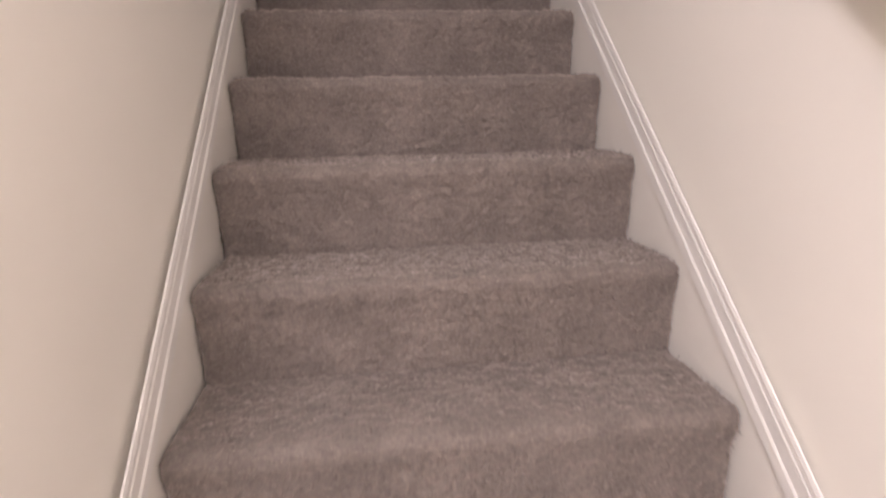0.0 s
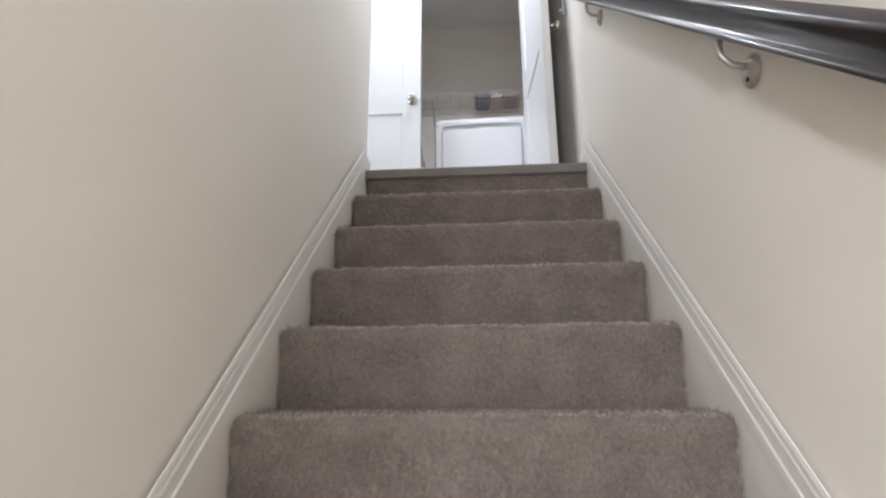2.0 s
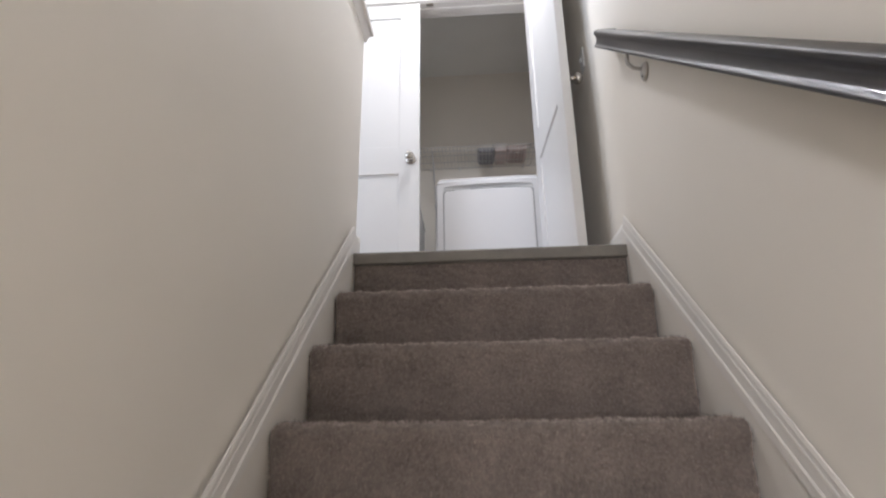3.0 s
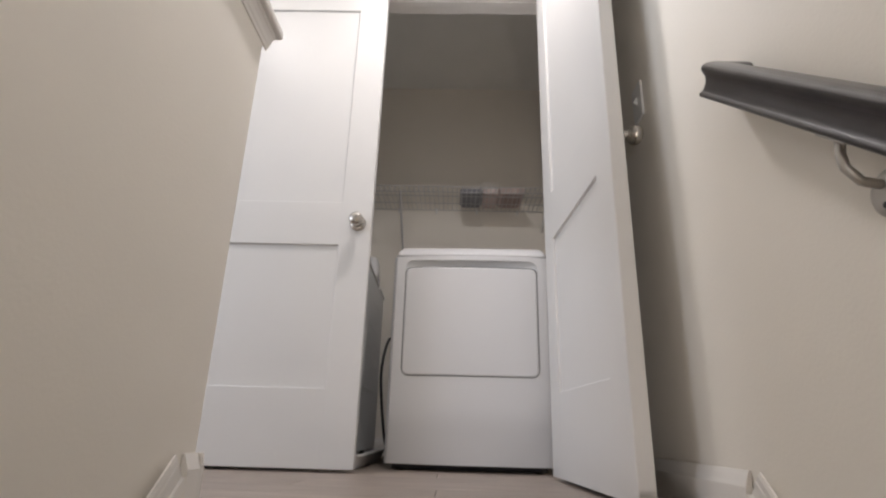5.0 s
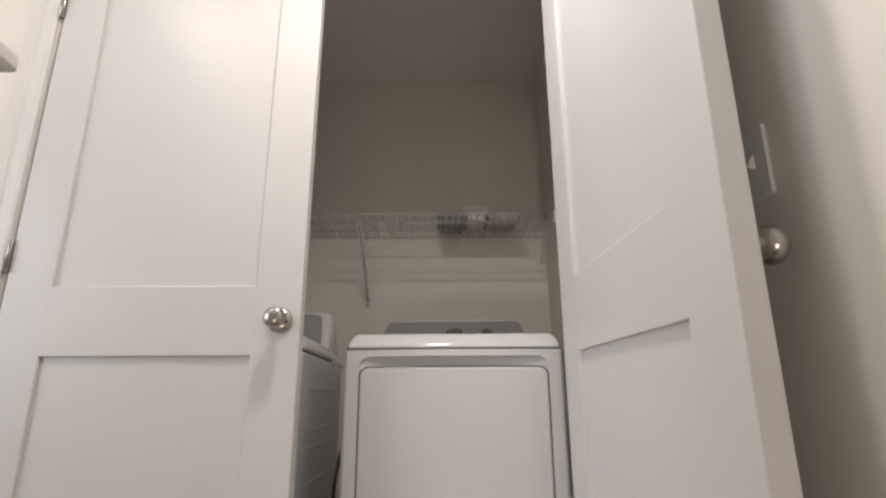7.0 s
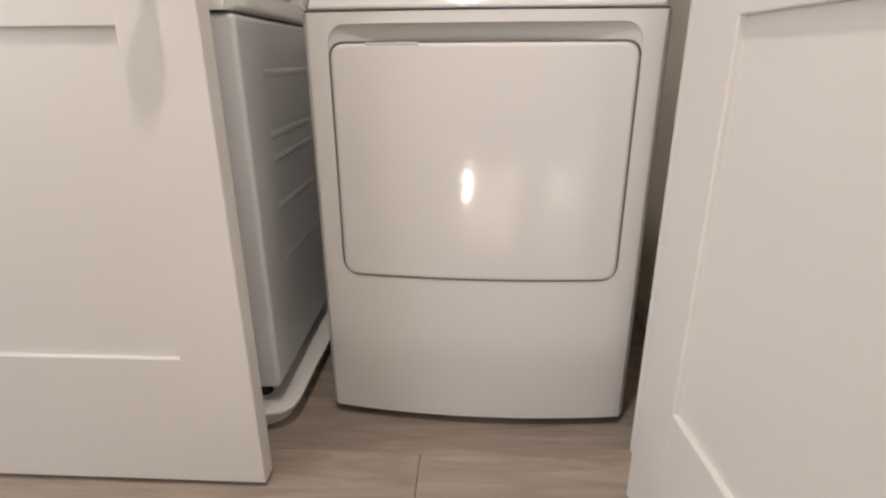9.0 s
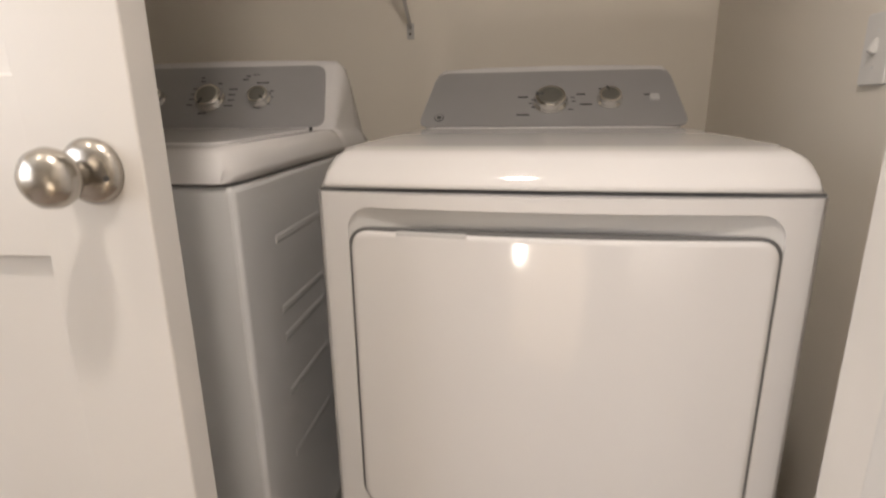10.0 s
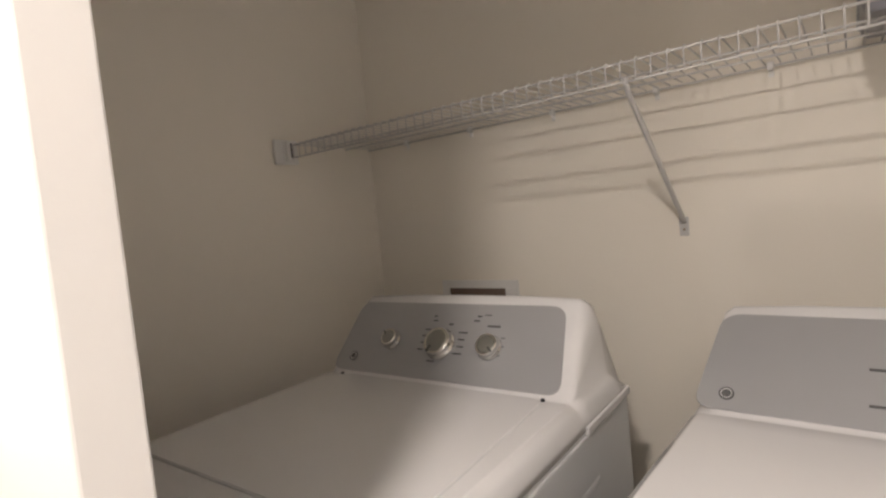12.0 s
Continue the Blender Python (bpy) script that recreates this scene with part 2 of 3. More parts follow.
# floor of the landing, hall and closet
floor = plain("floor", -2.9, CR + 0.12, 0.03, CB + 0.05, -0.24, -0.012, SEAM, "grey-brown wood-look plank floor of the landing and closet", "floor")
plain("floor_hall", -2.9, -WX - 0.12, BACK, 0.03, -0.24, -0.002, PLANK, "grey-brown wood-look plank floor of the hall", "floor")

# hall window
window = thing("window_1", "white framed hall window with clear glass panes", "window", kind="structure", at=(-2.95, -0.55, 1.45))
wy, wz = (WIN[1] - WIN[0]) / 2, (WIN[3] - WIN[2]) / 2
for y0, y1, z0, z1 in ((-wy, wy, -wz, -wz + 0.06), (-wy, wy, wz - 0.06, wz), (-wy, -wy + 0.06, -wz + 0.06, wz - 0.06), (wy - 0.06, wy, -wz + 0.06, wz - 0.06), (-wy + 0.06, wy - 0.06, -0.025, 0.025)):
    part("window_frame", block(-0.03, 0.03, y0, y1, z0, z1, 0.004), TRIM, window)
for z0, z1 in ((-wz + 0.06, -0.025), (0.025, wz - 0.06)):
    pane = part("pane", block(-0.004, 0.004, -wy + 0.06, wy - 0.06, z0, z1), GLASS, window)
    pane.visible_shadow = False
ground = tagged(part("ground", block(-600, 600, -600, 600, -3.6, -3.4), material("grass_ground", (0.07, 0.09, 0.04), 0.9, spot=0.3, scale=0.5)), "green lawn outside the house", "ground", kind="structure")


# ---- ceiling lamps ----
def flush_light(x, y, z, label, drop=0.06):
    lamp = thing("ceiling_light", label, "lamp", at=(x, y, z))
    part("base", lathe([(0.001, drop), (0.05, drop), (0.05, 0.0), (0.165, 0), (0.165, -0.022), (0.15, -0.03), (0.001, -0.03)]), NICKEL, lamp, "brushed metal base", True)
    part("shade", lathe([(0.14, -0.031), (0.138, -0.038), (0.10, -0.05), (0.05, -0.056), (0.001, -0.058)]), SHADE, lamp, "lit opal glass shade", True)
    return lamp


flush_light(HALL[0], HALL[1], CEILING, "round flush ceiling light with opal glass, lit")
flush_light(LANDING[0], LANDING[1], LANDING[2] + 0.065, "round drop ceiling light above the landing, lit", CEILING - LANDING[2] - 0.065)
pendant = thing("pendant_lamp", "pendant lamp with a bare bulb over the stair foot, lit", "lamp", at=(LOWER[0], LOWER[1], -0.3))
part("canopy", lathe([(0.001, 0.0), (0.06, 0.0), (0.055, -0.02), (0.001, -0.03)]), NICKEL, pendant, "round metal canopy", True)
part("cord", tube([(0, 0, -0.028), (0, 0, LOWER[2] + 0.3 + 0.13)], 0.004), RUBBER, pendant, "black cord", True)
part("socket", lathe([(0.001, 0.14), (0.02, 0.14), (0.024, 0.075), (0.001, 0.075)]), NICKEL, pendant, "metal socket", True).location.z = LOWER[2] + 0.3


# ---- stairs ----
def carpet_mesh(name, path, half, seed):
    """Deep-pile carpet laid along a (y, z) path, with tufts and rolled side edges."""
    rng = np.random.default_rng(seed)
    pts = np.array(path, float)
    seg = np.hypot(*np.diff(pts, axis=0).T)
    s = np.concatenate([[0], np.cumsum(seg)])
    rows = max(int(s[-1] / 0.0048), 2)
    u = np.linspace(0, s[-1], rows)
    y, z = np.interp(u, s, pts[:, 0]), np.interp(u, s, pts[:, 1])
    ty, tz = np.gradient(y), np.gradient(z)
    k = np.ones(5) / 5
    ty, tz = np.convolve(np.pad(ty, 2, "edge"), k, "valid"), np.convolve(np.pad(tz, 2, "edge"), k, "valid")
    ln = np.hypot(ty, tz) + 1e-9
    ny, nz = -tz / ln, ty / ln
    cols = int(2 * half / 0.005)
    x = np.linspace(-half, half, cols)

    def blur(a, n):
        for ax in (0, 1):
            a = sum(np.roll(a, d, ax) for d in range(-n, n + 1)) / (2 * n + 1)
        return a / a.std()

    d = 0.0015 * blur(rng.normal(size=(rows, cols)), 1) + 0.0012 * rng.normal(size=(rows, cols)) + 0.0007 * blur(rng.normal(size=(rows, cols)), 4) + 0.0008 * blur(rng.normal(size=(rows, cols)), 14)
    d = np.clip(d, -0.006, 0.006)
    edge = np.minimum(x + half, half - x)
    d = d - 0.012 * np.clip(1 - edge / 0.014, 0, 1)[None, :] ** 2
    X = np.broadcast_to(x, (rows, cols)) + 0.0009 * rng.normal(size=(rows, cols))
    v = np.stack([X, y[:, None] + ny[:, None] * d, z[:, None] + nz[:, None] * d], -1).reshape(-1, 3)
    i = np.arange(rows * cols).reshape(rows, cols)
    f = np.stack([i[:-1, :-1], i[:-1, 1:], i[1:, 1:], i[1:, :-1]], -1).reshape(-1, 4)
    # loose yarn ends standing out of the pile
    n = int(s[-1] * 2 * half * 60000)
    r, c = rng.integers(1, rows - 1, n), rng.integers(2, cols - 2, n)
    root = v.reshape(rows, cols, 3)[r, c]
    nrm = np.stack([np.zeros(n), ny[r], nz[r]], -1)
    lean = rng.normal(size=(n, 3)) * 0.55
    lean[:, 2] -= 0.35
    tip = root + (nrm + lean) * rng.uniform(0.003, 0.0075, (n, 1))
    side = rng.normal(size=(n, 3))
    side *= 0.0011 / np.linalg.norm(side, axis=1, keepdims=True)
    base = len(v)
    v = np.concatenate([v, np.stack([root - side, root + side, tip], 1).reshape(-1, 3)])
    ends = (base + np.arange(3 * n)).reshape(n, 3)
    me = bpy.data.meshes.new(name)
    me.from_pydata(v.tolist(), [], f.tolist() + ends.tolist())
    me.polygons.foreach_set("use_smooth", [True] * len(me.polygons))
    me.materials.append(CARPET)
    return me


HALF = 0.5
NOSE = [(0.016, -RISE - 0.008), (0.012, -0.10), (0.006, -0.06), (0.001, -0.040), (-0.001, -0.028), (0.001, -0.017), (0.007, -0.008), (0.016, -0.002), (0.028, 0.0)]
tread_path = NOSE + [(0.06, 0.001), (RUN + 0.032, 0.0)]
variants = [carpet_mesh("carpet_step", tread_path, HALF, k) for k in (1, 2, 3, 4)]
stairs = thing("stairs", "straight flight of stairs covered in taupe plush carpet", "stairs", kind="structure")
for i in range(1, STEPS):
    ob = new("carpet_step", variants[i % 4])
    ob.location, ob.parent = (0, -RUN * i, -RISE * i), stairs
top_riser = new("carpet_riser", carpet_mesh("carpet_riser", [(0.020, -RISE + 0.004), (0.020, -0.047)], HALF, 9))
top_riser.parent = stairs
outline = [(0.06, -0.05)]
for i in range(1, STEPS):
    outline += [(0.04 - RUN * (i - 1), -RISE * i - 0.012), (0.04 - RUN * i, -RISE * i - 0.012)]
outline += [(0.04 - RUN * (STEPS - 1), FOOT), (0.06, FOOT)]
part("step_core", loft([[(x, y, z) for y, z in outline] for x in (-HALF + 0.008, HALF - 0.008)]), SEAM, stairs)
nosing = part("landing_nosing", loft([[(x, y, z) for y, z in ((0.028, -0.046), (0.004, -0.046), (0.0, -0.042), (0.0, -0.007), (0.004, -0.001), (0.012, 0.0), (0.075, 0.0), (0.075, -0.012), (0.028, -0.012))] for x in (-HALF - 0.003, HALF + 0.003)]), NOSING, stairs, "grey-brown wood-look nosing strip on the landing edge")

CASE = [(0.0, 0.0), (0.005, 0.0), (0.0065, 0.002), (0.0065, 0.023), (0.0055, 0.026), (0.0042, 0.028), (0.0042, 0.045), (0.0052, 0.047), (0.0052, 0.056), (0.0042, 0.058), (0.0042, 0.066), (0.0048, 0.069), (0.0030, 0.077), (0.0, 0.077)]
for s, side in ((-1, "west"), (1, "east")):
    board = thing("stair_skirt_" + side, "painted stair skirt board with a white moulded cap", "trim", kind="structure")
    ya, yb = 0.045, -RUN * STEPS
    lo, hi = -0.42, 0.06
    ring = [(ya, SLOPE * ya + lo), (ya, hi), (0.0, hi), (yb, SLOPE * yb + hi), (yb, SLOPE * yb + lo)]
    part("board", loft([[(s * x, y, z) for y, z in ring] for x in (0.5025, WX - 0.0005)]), SKIRT, board)
    n = Vector((0, -RISE, RUN)).normalized()
    length = Vector((0, RUN * STEPS + 0.035, (RUN * STEPS + 0.035) * SLOPE)).length
    start = Vector((s * 0.5035, yb, SLOPE * yb + 0.012))
    part("cap_moulding", sweep(CASE, start, (0, RUN, RISE), length, (-s, 0, 0), n), TRIM, board, "white moulded cap strip")

BASE = [(0, 0), (0.014, 0), (0.014, 0.072), (0.011, 0.080), (0.007, 0.092), (0.004, 0.100), (0, 0.100)]


def baseboard(name, a, b, into, label="white painted baseboard along the floor"):
    a, b = Vector((*a, 0)), Vector((*b, 0))
    return tagged(part(name, sweep(BASE, a, b - a, (b - a).length, (*into, 0), (0, 0, 1)), TRIM), label, "baseboard", kind="structure")


baseboard("baseboard_east", (WX - 0.001, 0.047), (WX - 0.001, DOOR_Y - 0.02), (-1, 0))
baseboard("baseboard_half_wall", (-WX + 0.001, 0.047), (-WX + 0.001, 0.1), (1, 0))
baseboard("baseboard_half_wall_end", (-WX + 0.015, 0.101), (-WX - 0.135, 0.101), (0, 1))
baseboard("baseboard_closet_east", (CR - 0.001, DOOR_Y + 0.145), (CR - 0.001, CB), (-1, 0))
baseboard("baseboard_closet_back", (CL, CB - 0.001), (CR - 0.016, CB - 0.001), (0, -1))
baseboard("baseboard_closet_west", (CL + 0.001, DOOR_Y + 0.145), (CL + 0.001, CB - 0.016), (1, 0))
baseboard("baseboard_hall", (-2.9, DOOR_Y + 0.004), (OPEN_L - 0.09, DOOR_Y + 0.004), (0, -1))

# cap of the half wall: a board over a cove
cap = thing("half_wall_cap", "white painted cap board with cove moulding on the half wall", "trim", kind="structure")
part("cap_board", block(-WX - 0.155, -WX + 0.036, BACK, 0.138, 1.105, 1.130, 0.006, 3), TRIM, cap)
cove = [(0, 0), (0.005, 0), (0.007, 0.008), (0.010, 0.012), (0.013, 0.022), (0.019, 0.031), (0.023, 0.034), (0.023, 0.042), (0, 0.042)]
part("cove", sweep(cove, (-WX - 0.001, BACK, 1.0635), (0, 1, 0), 0.101 - BACK + 0.022, (1, 0, 0), (0, 0, 1)), TRIM, cap)
part("cove", sweep(cove, (-WX - 0.12, BACK, 1.0635), (0, 1, 0), 0.101 - BACK + 0.022, (-1, 0, 0), (0, 0, 1)), TRIM, cap)
part("cove", sweep(cove, (-WX - 0.119, 0.0995, 1.0635), (1, 0, 0), 0.118, (0, 1, 0), (0, 0, 1)), TRIM, cap)
part("filler", block(-WX - 0.12, -WX, BACK, 0.10, 1.0755, 1.1045), TRIM, cap)

# ---- handrail ----
rail = thing("handrail", "dark brown moulded wooden handrail on metal brackets", "handrail")
prof = [(0.0, 0.0), (0.019, 0.0), (0.0215, 0.002), (0.0222, 0.006), (0.0205, 0.010), (0.0185, 0.012), (0.0172, 0.019), (0.0168, 0.027), (0.0175, 0.035), (0.0198, 0.042), (0.0235, 0.047), (0.0262, 0.052), (0.0268, 0.057), (0.0255, 0.062), (0.022, 0.066), (0.016, 0.069), (0.008, 0.071)]
prof = [(0.95 * p, 0.95 * q) for p, q in prof]
prof = prof + [(-p, q) for p, q in reversed(prof)][:-1]
RX = 0.470
d = Vector((0, RUN, RISE)).normalized()
slope_up = Vector((0, -RISE, RUN)).normalized()
YTOP, YLOW = -0.096, -3.3


def rail_z(y):
    return 0.790 + 0.899 * (y + 0.096)


# one moulding from the foot of the stairs to a mitred return at the wall
rings = []
for k in range(3):
    y = YLOW if k == 0 else YTOP
    ring = []
    for p, q in prof:
        v = Vector((RX + p, y, rail_z(y))) + slope_up * q
        if k:
            v -= d * (p + 0.025)
        if k == 2:
            v.x = WX - 0.001
        ring.append(v)
    rings.append(ring)
rail_bm = loft(rings)
rail_bm.normal_update()
for f in rail_bm.faces:
    f.smooth = len(f.verts) == 4 and max(e.calc_length() for e in f.edges) > 1
part("rail", rail_bm, RAIL, rail)


def rail_bracket(y):
    z = rail_z(y) - 0.002
    zr = z - 0.075
    arm = [(RX, y, z), (RX - 0.004, y, z - 0.022), (RX - 0.002, y, z - 0.042), (RX + 0.014, y, z - 0.060), (RX + 0.034, y, z - 0.064), (RX + 0.052, y, z - 0.062), (WX - 0.006, y, z - 0.068)]
    fine = []
    for a, c in zip(arm, arm[1:]):
        fine += [Vector(a).lerp(Vector(c), t) for t in (0, 0.5)]
    fine.append(Vector(arm[-1]))
    ob = part("bracket", tube(fine, 0.0065, 10), IRON, rail, "grey metal rail bracket", True)
    rose = lathe([(0.001, 0), (0.031, 0), (0.031, 0.003), (0.026, 0.008), (0.015, 0.012), (0.001, 0.013)])
    part("rosette", moved(rose, Matrix.Translation((WX - 0.0005, y, zr)) @ Matrix.Rotation(-math.pi / 2, 4, "Y")), IRON, ob, "round wall plate", True)
    part("saddle", moved(block(-0.014, 0.014, -0.03, 0.03, -0.002, 0.002, 0.001), Matrix.Translation((RX, y, z)) @ Matrix.Rotation(math.atan(SLOPE), 4, "X")), IRON, ob)
    part("screw", moved(lathe([(0.0045, 0), (0.0045, 0.002), (0.001, 0.0025)], 10), Matrix.Translation((WX - 0.0115, y, zr - 0.017)) @ Matrix.Rotation(-math.pi / 2, 4, "Y")), SEAM, ob)


for y in (-0.39, -1.365, -2.34, -3.2):
    rail_bracket(y)


# ---- closet doors and casing ----
def shaker_door(name, w, s, m, label, knob_z=0.945):
    """Two-panel door, hinged at its origin and reaching along x by s * w, its front at y 0 and its back at 0.035."""
    door = thing(name, label, "door")
    door.matrix_basis = m
    zb, zt, st = 0.012, 2.142, 0.127
    rails = ((zb, 0.29), (0.852, 1.04), (2.028, zt))

    def slab(a, b, z0, z1, y0=0.0, y1=0.041, bev=0.0022):
        a, b = sorted((s * a, s * b))
        return block(a, b, y0, y1, z0, z1, bev)

    part("stile", slab(0, st, zb, zt), DOOR, door)
    part("stile", slab(w - st, w, zb, zt), DOOR, door)
    for z0, z1 in rails:
        part("rail", slab(st - 0.003, w - st + 0.003, z0, z1, 0.0003, 0.0407), DOOR, door)
    for z0, z1 in ((0.29, 0.852), (1.04, 2.028)):
        part("panel", slab(st - 0.006, w - st + 0.006, z0 - 0.006, z1 + 0.006, 0.0095, 0.0315, 0), DOOR, door)
    kx = s * (w - 0.055)
    rosette = lathe([(0.001, 0), (0.0335, 0), (0.0335, 0.004), (0.030, 0.010), (0.022, 0.014), (0.001, 0.015)], 40)
    turn = Matrix.Translation((kx, 0, knob_z)) @ Matrix.Rotation(math.pi / 2, 4, "X")
    plate_ob = part("rosette", moved(rosette, turn), NICKEL, door, "satin nickel rosette", True)
    ball = [(0.001, 0.014), (0.0125, 0.0145), (0.0115, 0.024), (0.0125, 0.031), (0.020, 0.036), (0.0262, 0.044), (0.0285, 0.053), (0.0265, 0.062), (0.020, 0.069), (0.010, 0.0725), (0.001, 0.073)]
    part("knob", moved(lathe(ball, 40), turn), NICKEL, plate_ob, "round satin nickel knob", True)
    part("set_screw", moved(lathe([(0.003, 0), (0.003, 0.001), (0.0005, 0.001)], 10), turn @ Matrix.Translation((0.0235, -0.006, 0.0135))), SEAM, plate_ob)
    for z in (0.25, 1.08, 1.90):
        h = part("hinge", moved(lathe([(0.0065, 0), (0.0065, 0.09), (0.004, 0.094), (0.001, 0.095)], 12), Matrix.Translation((-s * 0.004, -0.0065, z))), NICKEL, door, "satin nickel hinge", True)
        part("leaf", block(-s * 0.004 - 0.001, -s * 0.004 + 0.001, -0.004, 0.03, z, z + 0.09), NICKEL, h)
    return door


shaker_door("closet_door", 0.808, 1, pose(-1.176, DOOR_Y - 0.006, 0), "closed white two-panel closet door with a satin nickel knob")
shaker_door("closet_door", 0.785, -1, pose(0.378, DOOR_Y, 0, 0, 0, 93.0), "open white two-panel closet door swung toward the stairs", 0.945)

casing = [(0, 0), (0, 0.016), (0.010, 0.018), (0.016, 0.014), (0.045, 0.012), (0.052, 0.018), (0.064, 0.018), (0.068, 0.0)]
trim = thing("trim_closet", "white painted casing and jambs round the closet opening", "trim", kind="structure")
part("casing", sweep(casing, (OPEN_L - 0.006, DOOR_Y + 0.0045, 0), (0, 0, 1), OPEN_T + 0.006, (-1, 0, 0), (0, -1, 0)), TRIM, trim)
part("casing", sweep(casing, (OPEN_R + 0.006, DOOR_Y + 0.0045, 0), (0, 0, 1), OPEN_T + 0.006, (1, 0, 0), (0, -1, 0)), TRIM, trim)
part("casing", sweep(casing, (OPEN_L - 0.074, DOOR_Y + 0.0045, OPEN_T + 0.006), (1, 0, 0), OPEN_R - OPEN_L + 0.148, (0, 0, 1), (0, -1, 0)), TRIM, trim)
for x0, x1 in ((OPEN_L - 0.019, OPEN_L), (OPEN_R, OPEN_R + 0.019)):
    part("jamb", block(x0, x1, DOOR_Y + 0.002, DOOR_Y + 0.143, 0, OPEN_T + 0.019, 0.001), TRIM, trim)
part("head_jamb", block(OPEN_L, OPEN_R, DOOR_Y + 0.002, DOOR_Y + 0.143, OPEN_T, OPEN_T + 0.019, 0.001), TRIM, trim)
part("door_stop", block(OPEN_L, OPEN_R, DOOR_Y + 0.05, DOOR_Y + 0.085, OPEN_T - 0.011, OPEN_T, 0.002), TRIM, trim)
for x in (-0.415, -0.30):
    part("strike_plate", block(x - 0.025, x + 0.025, DOOR_Y + 0.008, DOOR_Y + 0.032, OPEN_T - 0.004, OPEN_T + 0.001, 0.001), NICKEL, trim, "small metal ball-catch plate")


# ---- laundry machines ----
def top_shell(hw, yf, yb, zs, console, seed_lid):
    """The top of a machine: a rounded deck that sweeps up into a sloped console. console: (y, z) of its foot and crest."""
    (cy0, cz0), (cy1, cz1) = console
    deck = zs + 0.052
    prof_y = [(yf, zs + 0.002), (yf + 0.002, zs + 0.009), (yf + 0.010, zs + 0.022), (yf + 0.024, zs + 0.040), (yf + 0.031, zs + 0.046), (yf + 0.046, zs + 0.050), (yf + 0.11, deck), (cy0 - 0.06, deck + 0.001), (cy0 - 0.02, deck + 0.001),
              (cy0 - 0.004, cz0 - 0.004)]
    for t in (0.0, 0.25, 0.5, 0.75, 0.94):
        prof_y.append((cy0 + (cy1 - cy0) * t, cz0 + (cz1 - cz0) * t))
    prof_y += [(cy1 + 0.006, cz1 + 0.004), (cy1 + 0.02, cz1 + 0.006), (cy1 + 0.045, cz1 - 0.002), (cy1 + 0.06, cz1 - 0.03), (yb, zs + 0.01)]
    prof_y = [p for p in prof_y if p[0] <= yb + 1e-6]
    rings = []
    for i, (y, z) in enumerate(prof_y):
        rise = z - zs
        low = min(rise, 0.052)
        high = max(rise - 0.052, 0)
        inset = 0.004 + 0.040 * (low / 0.052) ** 2 * 0.9
        front = 1.0 if y > yf + 0.05 else max((y - yf) / 0.05, 0)
        w = hw - (1 - front) * 0.012
        ring = [(-w, y, zs), (-w, y, zs + 0.25 * low), (-w + 0.008, y, zs + 0.6 * low), (-w + inset * 0.55, y, zs + 0.85 * low), (-w + inset, y, zs + low)]
        if high > 0:
            inset *= 0.6
            ring[3], ring[4] = (-w + inset * 0.55, y, zs + 0.85 * low), (-w + inset, y, zs + low)
            sl = inset * (1 - 1.2 * high) + 0.03 * high
            ring += [(-w + inset * (1 - 0.6 * high) + 0.02 * high, y, zs + low + 0.45 * high), (-w + sl + 0.004, y, zs + low + 0.74 * high), (-w + sl + 0.013, y, zs + low + 0.92 * high), (-w + sl + 0.030, y, zs + rise)]
        else:
            ring += [(-w + inset + 0.01 * k, y, zs + rise) for k in (1, 2, 3, 5)]
        crown = 0.006 if y > cy1 + 0.004 and high > 0.05 else 0.0
        mid = [(x, y, zs + rise + crown * (1 - (x / hw) ** 2)) for x in (-hw * 0.5, 0, hw * 0.5)]
        ring = ring + mid + [(-a, b, c) for a, b, c in reversed(ring)]
        rings.append(ring)
    return loft(rings, closed=True)


def bend(bm, hw, yf, bow):
    for v in bm.verts:
        v.co.y += yf - bow * (1 - (v.co.x / hw) ** 2)
    return bm


def slope_frame(cx, console):
    """Pose of the console's sloped face: x across, y up the slope, z out of it."""
    (y0, z0), (y1, z1) = console
    a = math.atan2(z1 - z0, y1 - y0)
    return Matrix.Translation((cx, y0, z0)) @ Matrix.Rotation(a, 4, "X")


def dial(parent, frame_m, u, v, r, label, turn=0.0, depth=0.022):
    m = frame_m @ Matrix.Translation((u, v, 0.004)) @ Matrix.Rotation(turn, 4, "Z")
    k = part("dial", moved(lathe([(0.001, 0), (r * 1.1, 0), (r * 1.1, 0.003), (r, 0.005), (r * 0.97, depth * 0.8), (r * 0.90, depth), (r * 0.80, depth + 0.001), (r * 0.72, depth - 0.002), (r * 0.3, depth - 0.001), (0.001, depth)], 36), m), CHROME, parent, label, True)
    part("dial_face", moved(lathe([(0.001, depth - 0.004), (r * 0.76, depth - 0.004), (r * 0.76, depth - 0.0005), (r * 0.70, depth + 0.0012), (0.001, depth + 0.0014)], 28), m), DIAL_FACE, k, "grey metal dial face")
    part("pointer", moved(block(-r * 0.08, r * 0.08, r * 0.45, r * 0.92, depth - 0.001, depth + 0.0032, 0.0004), m), INK, k)


def bars(parent, frame_m, rows, mat=None):
    for u, v, w, h in rows:
        part("print", moved(block(u - w / 2, u + w / 2, v - h / 2, v + h / 2, 0.003, 0.0046), frame_m), mat or INK, parent)


